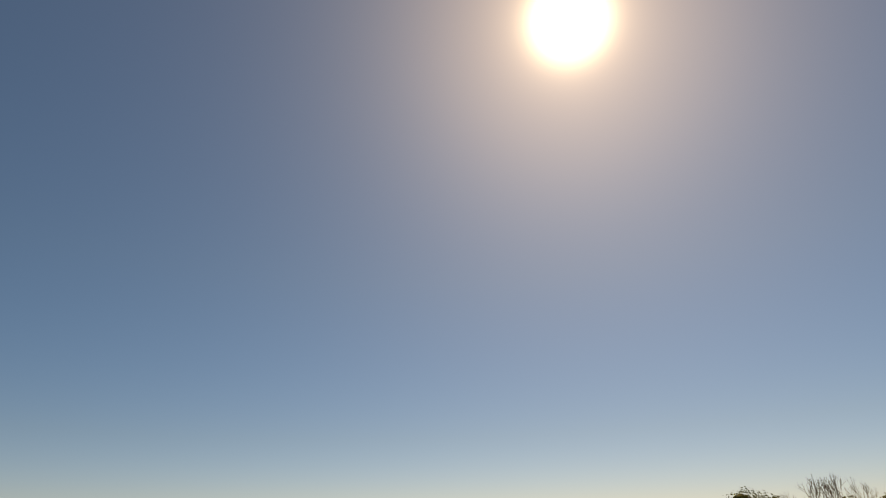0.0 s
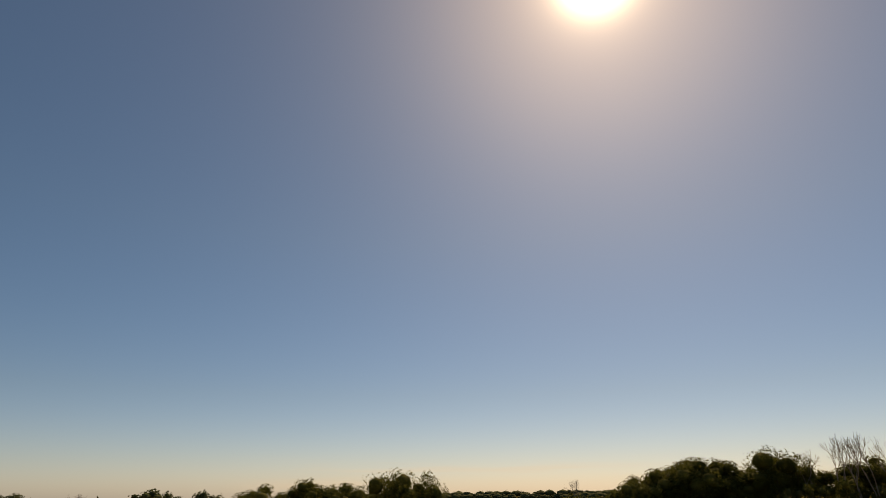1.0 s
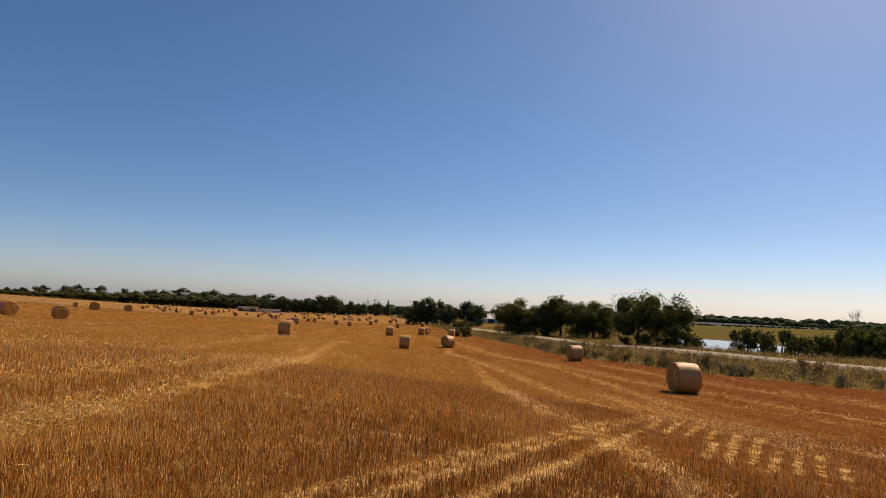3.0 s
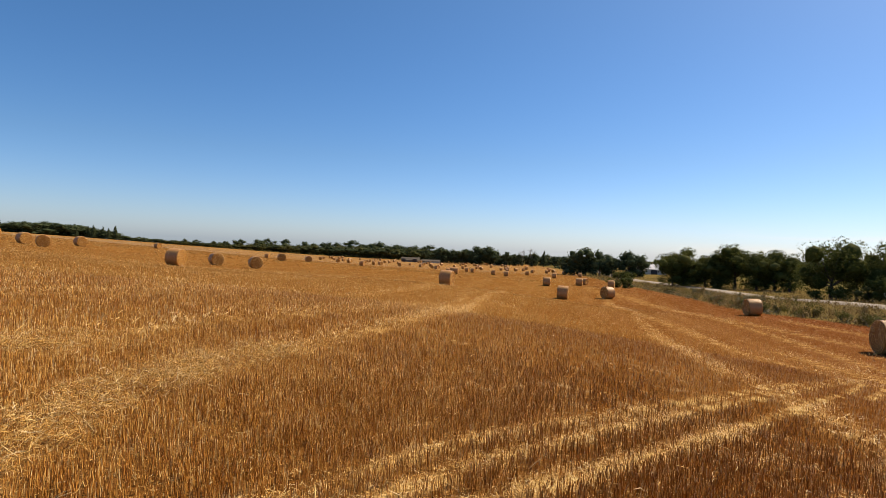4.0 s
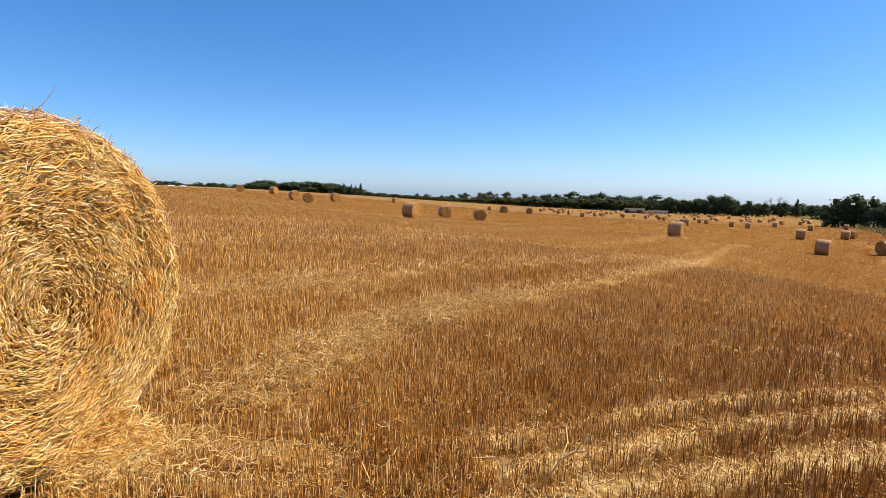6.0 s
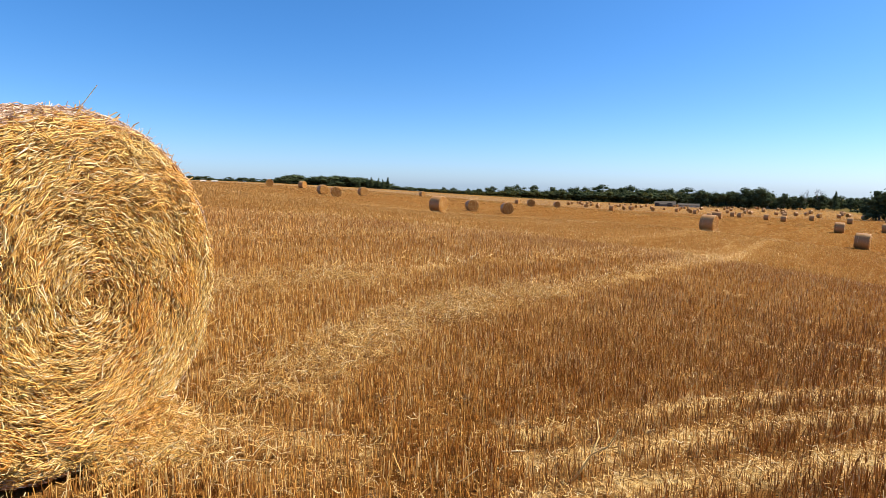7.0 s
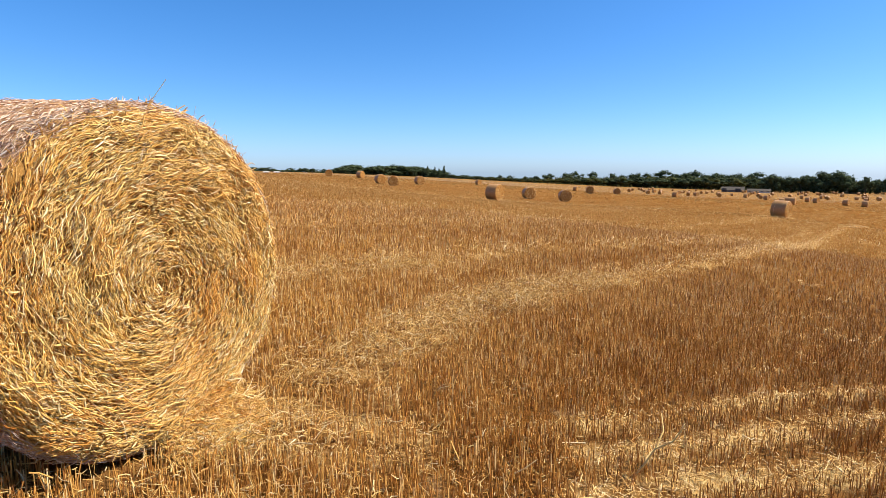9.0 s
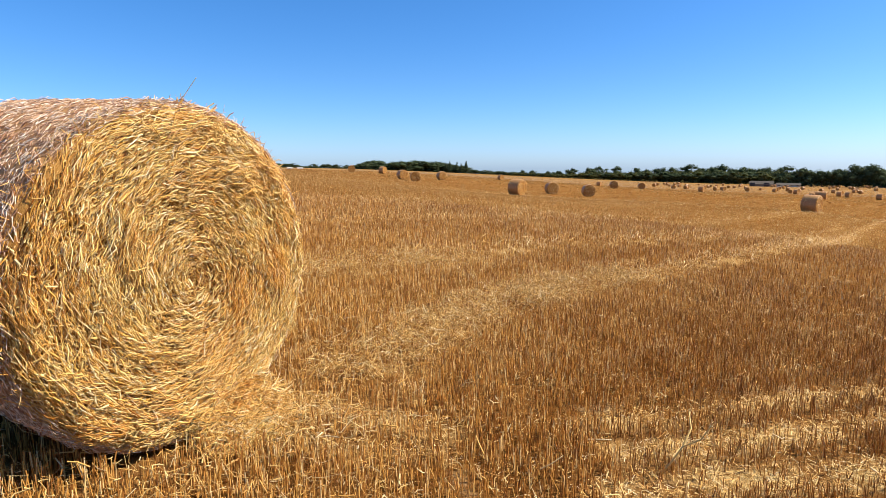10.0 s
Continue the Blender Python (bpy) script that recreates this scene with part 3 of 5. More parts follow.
def make_stubble():
    rng = np.random.default_rng(3)
    for r0, r1, a0, a1, per, near in ((0.3, 6.0, 5, 124, 1400, True), (0.3, 6.0, -32, 5, 260, True), (6.0, 11.0, -30, 112, 720, True), (0.6, 8.5, 124, 328, 220, False), (5.5, 20, -32, 112, 400, False), (20, 46, -34, 112, 62, False), (46, 95, -32, 108, 8, False), (95, 220, 12, 104, 1.1, False), (220, 460, 24, 92, 0.25, False), (8.5, 30, 122, 320, 12, False)):
        x, y = sector(rng, r0, r1, a0, a1, per)
        x, y = in_rows(x, y, 0.125, 0.85) if near else (x, y)
        track = cover(x, y, TRACKS, 0.6)
        clump = np.array([noise.noise((a * 1.7, b * 1.7, 5.0)) for a, b in zip(x, y)])
        keep = (rng.uniform(0, 1, len(x)) > track * (0.72 + 0.8 * clump)) & clear_of_bale(x, y) & (clump + rng.uniform(-0.6, 0.6, len(x)) > -0.62)
        d, side = line_distance(x, y, VERGE_LINE)
        keep &= (side < 0) | (d < 0.3)
        if r0 in (5.5, 6.0):                   # the two kinds of stem run into one another
            far = soft_step(6.0, 11.0, np.hypot(x, y))
            keep &= rng.uniform(0, 1, len(x)) < (far if r0 == 5.5 else 1 - far)
        x, y, clump, track = x[keep], y[keep], clump[keep], track[keep]
        n = len(x)
        tall = ((0.115 if near else 0.095 if r0 < 10 else 0.08) + 0.03 * clump) * rng.uniform(0.55, 1.2, n) * (1 - 0.55 * track) * (1 - 0.4 * cover(x, y, SWATHS, 0.5))
        lean = turned(rng, n) * np.abs(rng.normal(0, 0.16, n))[:, None]
        way = (lean + [0, 0, 1]) * tall[:, None]
        base = np.stack([x, y, height(x, y) - 0.01], -1)
        if near:
            v, f = prisms(base, way, rng.uniform(0.0036, 0.0072, n))
        else:
            wide = {0.6: 0.007, 5.5: 0.0085, 8.5: 0.0085, 20: 0.022, 46: 0.10, 95: 0.36, 220: 1.1}[r0]
            v, f = blades(base, way, turned(rng, n), rng.uniform(0.6, 1.4, n) * wide)
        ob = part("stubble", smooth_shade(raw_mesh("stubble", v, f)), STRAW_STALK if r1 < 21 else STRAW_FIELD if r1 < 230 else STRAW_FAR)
        tagged(ob, "short golden-brown cereal stubble standing in the dry field", "stubble", kind="stuff")


make_stubble()


def make_loose_straw():
    rng = np.random.default_rng(8)
    for r0, r1, a0, a1, per, size in ((1.2, 7.5, 0, 124, 2900, 1.0), (7.5, 20, -32, 114, 520, 1.5), (20, 70, -34, 112, 90, 3.0)):
        x, y = sector(rng, r0, r1, a0, a1, per)
        thick = cover(x, y, SWATHS, 0.55)
        track = cover(x, y, TRACKS, 0.7)
        foot = np.maximum(0.24 * np.exp(-((x - BALE_AT[0]) ** 2 + (y - BALE_AT[1]) ** 2) / 1.1), np.exp(-((x + 3.02) ** 2 + (y + 0.02) ** 2) / 0.16))
        clump = np.array([noise.noise((a * 2.1, b * 2.1, 9.0)) + 0.6 * noise.noise((a * 0.7, b * 0.7, 3.0)) for a, b in zip(x, y)])
        left = soft_step(-0.5, 1.0, -(x * ROW[1] - y * ROW[0]) - 2.6)
        chance = np.clip(thick * (0.85 + 0.7 * clump), 0, 1) + 0.95 * foot + 0.012 + 0.06 * left * (0.6 + clump) + 0.05 * track
        keep = (rng.uniform(0, 1, len(x)) < chance) & clear_of_bale(x, y)
        d, side = line_distance(x, y, VERGE_LINE)
        keep &= side < 0
        x, y, thick, track, foot = x[keep], y[keep], thick[keep], track[keep], foot[keep]
        n = len(x)
        long = (0.022 + 0.12 * rng.uniform(0, 1, n) ** 2.4) * (1.0 if size < 2 else 1.4)
        way = turned(rng, n)
        way[:, 2] = rng.normal(0.0, 0.45, n).clip(-1.2, 1.2)
        way *= long[:, None]
        lift = rng.uniform(0.0, 1.0, n) * np.where(thick + foot > 0.3, 0.19, 0.15) * (1 - 0.8 * track) + 0.012
        base = np.stack([x, y, height(x, y) + lift], -1) - way * 0.5
        base[:, 2] = np.maximum(base[:, 2], height(base[:, 0], base[:, 1]) + 0.006)
        width = (0.0026 + (0.0070 if size == 1.0 else 0.004) * rng.uniform(0, 1, n) ** 2.0) * (1 + 0.7 * (size - 1))
        if size == 1.0:
            v, f = bent_straws(rng, base, way, width)
        else:
            sd = np.cross(way, np.where(rng.uniform(0, 1, n)[:, None] > 0.5, [[0, 0, 1.0]], [[0.4, 0.3, 0.8]]))
            v, f = blades(base, way, sd / np.linalg.norm(sd, axis=1)[:, None], width, 0.9)
        ob = part("loose_straw", smooth_shade(raw_mesh("loose_straw", v, f)), STRAW_LOOSE)
        tagged(ob, "pale loose straw lying in strips over the stubble", "straw", kind="stuff")


make_loose_straw()


def make_heap():
    """Straw that fell from the end of the bale and lies against its foot."""
    rng = np.random.default_rng(19)
    n = 4000
    along, out = rng.triangular(-0.1, 0.28, 0.52, n), 0.02 + 0.22 * rng.uniform(0, 1, n) ** 1.5
    ux, uy = math.cos(radians(BALE_TURN)), math.sin(radians(BALE_TURN))
    x, y = BALE_AT[0] + out * ux - along * uy, BALE_AT[1] + out * uy + along * ux
    top = (0.03 + 0.24 * np.clip((along + 0.1) / 0.6, 0, 1)) * np.exp(-((out / 0.13) ** 2)) * (1 - soft_step(0.42, 0.66, along)) + 0.06
    way = turned(rng, n) + np.array([0.5 * uy, -0.5 * ux, 0.0]) * rng.choice([-1, 1], n)[:, None]
    way[:, 2] = rng.normal(0, 0.35, n)
    way *= (rng.uniform(0.02, 0.13, n) / np.linalg.norm(way, axis=1))[:, None]
    z = height(x, y) + top * rng.uniform(0.1, 1.0, n) + 0.02
    v, f = bent_straws(rng, np.stack([x, y, z], -1) - way * 0.5, way, rng.uniform(0.0025, 0.0065, n))
    tagged(part("straw_heap", smooth_shade(raw_mesh("straw_heap", v, f)), STRAW_BALE), "golden straw heaped against the foot of the bale", "straw", kind="stuff")


make_heap()


def make_chaff():
    """Short bits of straw trodden flat between the stems."""
    rng = np.random.default_rng(14)
    x, y = sector(rng, 1.6, 8.0, -25, 112, 2400)
    clump = np.array([noise.noise((a * 3.1, b * 3.1, 13.0)) for a, b in zip(x, y)])
    keep = (rng.uniform(-0.25, 1.0, len(x)) < 0.9 * clump + 1.0 * cover(x, y, TRACKS, 0.9)) & clear_of_bale(x, y)
    x, y = x[keep], y[keep]
    n = len(x)
    way = turned(rng, n)
    side = np.cross(way, [0, 0, 1.0])
    way[:, 2] = rng.normal(0, 0.25, n)
    way *= rng.uniform(0.01, 0.06, n)[:, None]
    v, f = blades(np.stack([x, y, height(x, y) + rng.uniform(0.008, 0.03, n)], -1), way, side, rng.uniform(0.002, 0.005, n), 0.9)
    tagged(part("chaff", raw_mesh("chaff", v, f), STRAW_LOOSE), "short bits of pale straw on the soil", "straw", kind="stuff")


make_chaff()


# ---------------------------------------------------------------- round bales
def bale_body(seed, segs, rings):
    """A rolled bale lying along x, its front end at x = 0: (verts, quads, which are ends)."""
    rng = np.random.default_rng(seed)
    prof = []
    edge = 0.085
    for k in range(rings + 1):
        t = k / rings
        prof.append((0.012 * math.cos(t * 9) - 0.03 * max(0, 1 - t * 4), t * (BALE_R - edge) + 0.001))
    for k in range(1, 6):
        a = k / 5 * math.pi / 2
        prof.append((-edge + edge * math.cos(a), BALE_R - edge + edge * math.sin(a)))
    for k in range(1, 14):
        prof.append((-edge - (BALE_LONG - 2 * edge) * k / 13, BALE_R + 0.012 * math.sin(k / 13 * math.pi)))
    for k in range(1, 6):
        a = k / 5 * math.pi / 2
        prof.append((-BALE_LONG + edge - edge * math.sin(a), BALE_R - edge + edge * math.cos(a)))
    for k in range(rings - 1, -1, -1):
        prof.append((-BALE_LONG, k / rings * (BALE_R - edge) + 0.001))
    ang = np.linspace(0, 2 * math.pi, segs, endpoint=False)
    px, pr = np.array(prof).T
    ox = rng.uniform(0, 50)
    verts = []
    for x, r in zip(px, pr):
        for a in ang:
            n1 = noise.noise((x * 2.0 + ox, r * 2 * math.cos(a), r * 2 * math.sin(a)))
            n2 = noise.noise((x * 9.0 + ox, r * 9 * math.cos(a), r * 9 * math.sin(a)))
            q = r * (1 + 0.018 * n1 + 0.012 * n2)
            sag = 0.045 * max(0.0, -math.sin(a)) ** 6 * r
            verts.append((x + 0.012 * n2 + 0.01 * n1, q * math.cos(a), q * math.sin(a) + sag))
    m, k = len(prof), segs
    i, j = np.meshgrid(np.arange(m - 1), np.arange(k), indexing="ij")
    quads = np.stack([i * k + j, i * k + (j + 1) % k, (i + 1) * k + (j + 1) % k, (i + 1) * k + j], -1).reshape(-1, 4)
    ends = ((i < rings + 3) | (i >= m - 1 - rings - 3)).reshape(-1)
    return np.array(verts), quads, ends


def bale_straws(rng, n_face, n_side, size):
    """Straws wound round the axis: on the front end, and on the round."""
    r = BALE_R * np.sqrt(rng.uniform(0.0005, 0.985, n_face))
    a = rng.uniform(0, 2 * math.pi, n_face)
    lock = np.array([noise.noise((p * 5.0, q * 5.0, 7.0)) + 0.6 * noise.noise((p * 13.0, q * 13.0, 3.0)) for p, q in zip(r * np.cos(a), r * np.sin(a))])
    swirl = 0.10 + 0.55 * lock + rng.normal(0.0, 0.26, n_face) * (1 - 0.35 * (r > 0.86 * BALE_R)) + (rng.uniform(0, 1, n_face) < 0.14) * (r < 0.9 * BALE_R) * rng.uniform(-1.4, 1.4, n_face)
    way = np.stack([rng.normal(0.04, 0.22, n_face), -np.sin(a + swirl), np.cos(a + swirl)], -1)
    long = (0.016 + 0.12 * rng.uniform(0, 1, n_face) ** 2.0) * np.minimum(1, 0.4 + r / BALE_R) * size ** 0.5
    way *= long[:, None]
    edge = np.maximum(0, r - BALE_R + 0.10) / 0.10
    face = np.stack([0.012 - 0.03 * np.maximum(0, 1 - r * 5.5) - 0.085 * edge ** 2 + rng.uniform(-0.020, 0.026, n_face) + 0.034 * np.clip(lock, -0.7, 0.7), r * np.cos(a), r * np.sin(a)], -1) - way * 0.5
    b = rng.uniform(0, 2 * math.pi, n_side)
    q = rng.normal(0.0, 0.75 if size < 1.5 else 0.12, n_side)
    way2 = np.stack([np.sin(q), -np.sin(b) * np.cos(q), np.cos(b) * np.cos(q)], -1) * ((rng.uniform(0.05, 0.20, n_side) if size > 1 else 0.014 + 0.07 * rng.uniform(0, 1, n_side) ** 2) * size ** 0.5)[:, None]
    sx = np.where(rng.uniform(0, 1, n_side) < 0.12, rng.uniform(0.012, 0.11, n_side), rng.uniform(0.03, BALE_LONG - 0.02, n_side))
    bend = np.clip(0.085 - sx, 0, 0.085)
    rr = BALE_R * 1.012 - 0.085 + np.sqrt(0.085 ** 2 - bend ** 2) + (rng.uniform(-0.012, 0.004, n_side) if size > 1 else rng.uniform(-0.008, 0.012, n_side))
    side = np.stack([-sx, rr * np.cos(b), rr * np.sin(b)], -1) - way2 * 0.5
    return face, way, side, way2


def straws(name, base, way, rng, size, mat, parent, label):
    n = len(base)
    wide = (0.0024 + 0.0064 * rng.uniform(0, 1, n) ** 1.8) * size
    v, f = prisms(base, way, wide) if size > 1 or n < 2 else bent_straws(rng, base, way, wide, 0.12)
    ob = part(name, smooth_shade(raw_mesh(name, v, f)), mat, parent, label)
    return tagged(ob, kind="stuff") if n > 1 else ob


def make_bale(name_seed, segs, rings, n_face, n_side, size):
    bale = new("round_bale")
    rng = np.random.default_rng(name_seed)
    v, quads, ends = bale_body(name_seed, segs, rings)
    me = smooth_shade(raw_mesh("body", v, quads))
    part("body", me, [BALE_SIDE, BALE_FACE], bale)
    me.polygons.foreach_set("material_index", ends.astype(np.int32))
    if not n_face:
        return bale
    fb, fw, sb, sw = bale_straws(rng, n_face, n_side, size)
    straws("end_straw", fb, fw, rng, size, STRAW_BALE, bale, "glossy golden straw wound in a spiral")
    if size > 1:
        fb[:, 0], fw[:, 0] = -BALE_LONG - fb[:, 0], -fw[:, 0]
        straws("end_straw", fb, fw, rng, size, STRAW_BALE, bale, "golden straw wound in a spiral")
    straws("wrapped_straw", sb, sw, rng, size, STRAW_WRAP if size > 1 else NET_STRAW, bale, "paler pinkish straw under thin net")
    return bale


def bale_pose(x, y, turn, scale=1.0):
    """The pose of a bale that lies on the land: its front end over x, y, its round side down."""
    ux, uy = math.cos(radians(turn)), math.sin(radians(turn))
    cx, cy = x - ux * BALE_LONG / 2, y - uy * BALE_LONG / 2
    tilt = math.degrees(math.atan2(h(cx + ux * 0.6, cy + uy * 0.6) - h(cx - ux * 0.6, cy - uy * 0.6), 1.2))
    return pose(x, y, (h(x, y) + h(x - ux * 1.2, y - uy * 1.2)) / 2 + (BALE_R * 0.965 - 0.02) * scale + 0.6 * math.sin(radians(tilt)), 0, -tilt, turn) @ Matrix.Diagonal((scale, scale, scale, 1))


def hero_bale():
    bale = make_bale(11, 160, 22, 33000, 27000, 1.0)
    rng = np.random.default_rng(77)
    # broad dry leaf flakes between the straws of the end
    n = 3800
    r, a = BALE_R * np.sqrt(rng.uniform(0.001, 0.95, n)), rng.uniform(0, 2 * math.pi, n)
    turn = a + rng.normal(0.1, 0.5, n)
    way = np.stack([rng.normal(0.03, 0.25, n), -np.sin(turn), np.cos(turn)], -1) * (0.015 + 0.04 * rng.uniform(0, 1, n) ** 1.5)[:, None]
    edge = np.maximum(0, r - BALE_R + 0.10) / 0.10
    base = np.stack([0.026 - 0.085 * edge ** 2 + rng.uniform(-0.012, 0.016, n), r * np.cos(a), r * np.sin(a)], -1) - way * 0.5
    v, f = bent_straws(rng, base, way, rng.uniform(0.006, 0.014, n), 0.25, 0.2)
    tagged(part("dry_leaf", smooth_shade(raw_mesh("dry_leaf", v, f)), CHAFF_FLAKE, bale, "pale dry leaf flakes"), kind="stuff")
    # stems that stick out of the rim and the end
    n = 320
    a = rng.uniform(-0.6, 3.7, n)
    out = np.stack([rng.normal(0.25, 0.5, n), np.cos(a), np.sin(a)], -1)
    tang = np.stack([np.zeros(n), -np.sin(a), np.cos(a)], -1) * rng.normal(0, 1.1, n)[:, None]
    way = out + tang
    way *= (rng.uniform(0.02, 0.07, n) / np.linalg.norm(way, axis=1))[:, None]
    base = np.stack([-rng.uniform(0.0, 0.14, n), BALE_R * 0.995 * np.cos(a), BALE_R * 0.995 * np.sin(a)], -1)
    straws("stray_straw", base, way, rng, 0.8, STRAW_BALE, bale, "single stems sticking out of the rim")
    base = np.array([[-0.12, 0.05, 0.80], [-0.1, 0.17, 0.79], [-0.10, 0.50, 0.62], [-0.10, 0.47, 0.65], [0.02, 0.66, -0.30], [0.02, -0.35, -0.70]])
    way = np.array([[0.06, 0.06, 0.135], [0.03, 0.05, 0.04], [0.0, 0.01, 0.085], [0.05, 0.06, 0.0], [0.06, 0.07, 0.06], [0.10, 0.08, 0.03]])
    for b, w in zip(base, way):
        straws("long_stem", b[None], w[None], rng, 0.75, STRAW_BALE, bale, "long stem standing off the bale")
    tagged(bale, "large golden round straw bale close by on the stubble", "straw bale", "straw bales")
    bale.matrix_basis = pose(BALE_AT[0], BALE_AT[1], 0.935, 0, 3.0, BALE_TURN)
    return bale


hero_bale()
BALES_NEAR = [(-89.8, 21.2, 0.97, 12), (-83.9, 21.6, 0.97, 351), (-100.3, 30.9, 1.01, 8), (-58.5, 27.2, 1.15, 31), (-73.1, 38.7, 1.07, 352), (-70.6, 43.0, 1.07, 344), (-103.0, 68.4, 1.02, 336), (-42.7, 51.4, 1.15, 20), (-48.6, 83.6, 0.95, 28), (-33.6, 62.2, 1.02, 21), (-50.9, 99.3, 0.94, 24), (-54.6, 108.5, 0.91, 357), (-46.7, 104.0, 0.93, 20), (-32.8, 70.1, 1.0, 245), (-13.3, 57.9, 0.98, 217), (-2.1, 34.0, 1.03, 208)]
BALES_MID = [(-139.0, 20.0, 1.1, 352), (-144.9, 29.3, 1.15, 39), (-140.4, 59.4, 0.88, 17), (-114.7, 83.6, 0.95, 339), (-141.2, 89.5, 0.88, 38), (-146.8, 129.3, 1.15, 29), (-184.0, 172.0, 1.01, 357), (-174.4, 187.5, 1.03, 23), (-106.7, 126.6, 0.93, 35), (-100.4, 122.7, 1.15, 30), (-112.5, 135.3, 1.15, 35), (-150.6, 171.3, 1.07, 11), (-133.6, 169.2, 1.01, 28), (-124.3, 161.0, 1.05, 8), (-106.7, 149.1, 1.03, 16), (-97.5, 142.8, 1.01, 30), (-108.6, 171.7, 1.04, 27), (-153.8, 238.6, 0.93, 353), (-88.6, 155.6, 1.0, 22), (-115.0, 208.8, 1.0, 339), (-95.9, 186.1, 0.98, 21)]


def make_field_bales():
    plain = make_bale(5, 56, 6, 700, 420, 1.9)
    tagged(plain, "round golden straw bale lying on the stubble field", "straw bale", "straw bales")
    small = make_bale(6, 24, 2, 0, 0, 2.6)
    tagged(small, "round straw bale far off on the stubble field", "straw bale", "straw bales")
    rng = np.random.default_rng(21)
    used = set()
    spots = [(*row[:3], row[3]) for row in BALES_NEAR + BALES_MID]
    n = 0
    while n < 84:                     # the many small ones far down the slope
        a, d = radians(rng.uniform(28, 53)), rng.uniform(240, 430)
        x, y = -d * math.sin(a), d * math.cos(a)
        gap, side = line_distance(np.array([x]), np.array([y]), VERGE_LINE)
        if side[0] < 0 and gap[0] > 6 and all(math.hypot(x - s[0], y - s[1]) > 7 for s in spots):
            spots.append((x, y, rng.uniform(0.86, 1.0), rng.uniform(0, 180)))
            n += 1
    for x, y, scale, turn in spots:
        m = bale_pose(x, y, turn, scale)
        src = plain if math.hypot(x, y) < 125 else small
        ob = copy_thing(src, pose(0, 0, 0)) if src in used else src
        used.add(src)
        ob.matrix_basis = m


make_field_bales()


# ---------------------------------------------------------------- trees and bushes
def tube(points, radii, sides=7):
    p = np.array(points, float)
    v, f = [], []
    for i, (c, r) in enumerate(zip(p, radii)):
        t = p[min(i + 1, len(p) - 1)] - p[max(i - 1, 0)]
        t /= np.linalg.norm(t)
        a = np.cross(t, [0.3, 0.9, 0.2])
        a /= np.linalg.norm(a)
        b = np.cross(t, a)
        for k in range(sides):
            w = 2 * math.pi * k / sides
            v.append(c + r * (a * math.cos(w) + b * math.sin(w)))
    for i in range(len(p) - 1):
        for k in range(sides):
            f.append((i * sides + k, i * sides + (k + 1) % sides, (i + 1) * sides + (k + 1) % sides, (i + 1) * sides + k))
    return v, f


def gather(pieces):
    v, f, n = [], [], 0
    for pv, pf in pieces:
        v.append(np.asarray(pv, float))
        f.append(np.asarray(pf, int) + n)
        n += len(pv)
    return np.vstack(v), np.vstack(f)


def leaf_cloud(rng, lobes, n, size, shell=0.55, per=0):
    """Leaf sprays over and in a number of lobes; per: leaves to a tuft, or single ones."""
    lobes = np.array(lobes, float)
    area = lobes[:, 3] * lobes[:, 4]
    tufts = max(1, n // per) if per else n
    pick = rng.choice(len(lobes), tufts, p=area / area.sum())
    d = rng.normal(0, 1, (tufts, 3))
    d /= np.linalg.norm(d, axis=1)[:, None]
    r = rng.uniform(shell ** 2, 0.98 if per else 1.03, tufts) ** 0.5
    lo = lobes[pick]
    c = lo[:, :3] + d * r[:, None] * np.stack([lo[:, 3], lo[:, 3], lo[:, 4]], -1)
    if per:
        wide = np.repeat(lo[:, 3] * rng.uniform(0.10, 0.24, tufts), per)[:, None]
        o = rng.normal(0, 1, (tufts * per, 3))
        o /= np.linalg.norm(o, axis=1)[:, None]
        c = np.repeat(c, per, 0) + o * wide * rng.uniform(0.3, 1.05, (tufts * per, 1)) * [1.15, 1.15, 0.8]
        d = 0.45 * np.repeat(d, per, 0) + 0.75 * o
        n = tufts * per
    nrm = d + rng.normal(0, 0.5, (n, 3)) + [0, 0, 0.25]
    nrm /= np.linalg.norm(nrm, axis=1)[:, None]
    a = np.cross(nrm, rng.normal(0, 1, (n, 3)))
    a /= np.linalg.norm(a, axis=1)[:, None]
    b = np.cross(nrm, a)
    s = size * rng.uniform(0.5, 1.35, n)[:, None]
    bend = nrm * s * rng.uniform(-0.25, 0.25, n)[:, None]
    v = np.stack([c - a * s, c - b * s * 0.55 + bend, c + a * s, c + b * s * 0.55 + bend], 1).reshape(-1, 3)
    return v, np.arange(n * 4).reshape(-1, 4)


def inner_mass(rng, lobes, share):
    """Solid lumps added to block light inside a dense crown: a small uneven one in each larger lobe."""
    grid = {}
    quads = []
    for ax in range(3):
        for sg in (-1, 1):
            for i in (-1, 0):
                for j in (-1, 0):
                    q = []
                    for di, dj in ((0, 0), (1, 0), (1, 1), (0, 1)):
                        p = [0, 0, 0]
                        p[ax], p[(ax + 1) % 3], p[(ax + 2) % 3] = sg, i + di, j + dj
                        q.append(grid.setdefault(tuple(p), len(grid)))
                    quads.append(q if sg > 0 else q[::-1])
    ball = np.array(list(grid), float)
    ball /= np.linalg.norm(ball, axis=1)[:, None]
    pieces = []
    for x, y, z, w, t in lobes:
        k = share * rng.uniform(0.75, 1.15, (len(ball), 1))
        pieces.append((ball * k * [w, w, t] + [x, y, z], quads))
    return pieces


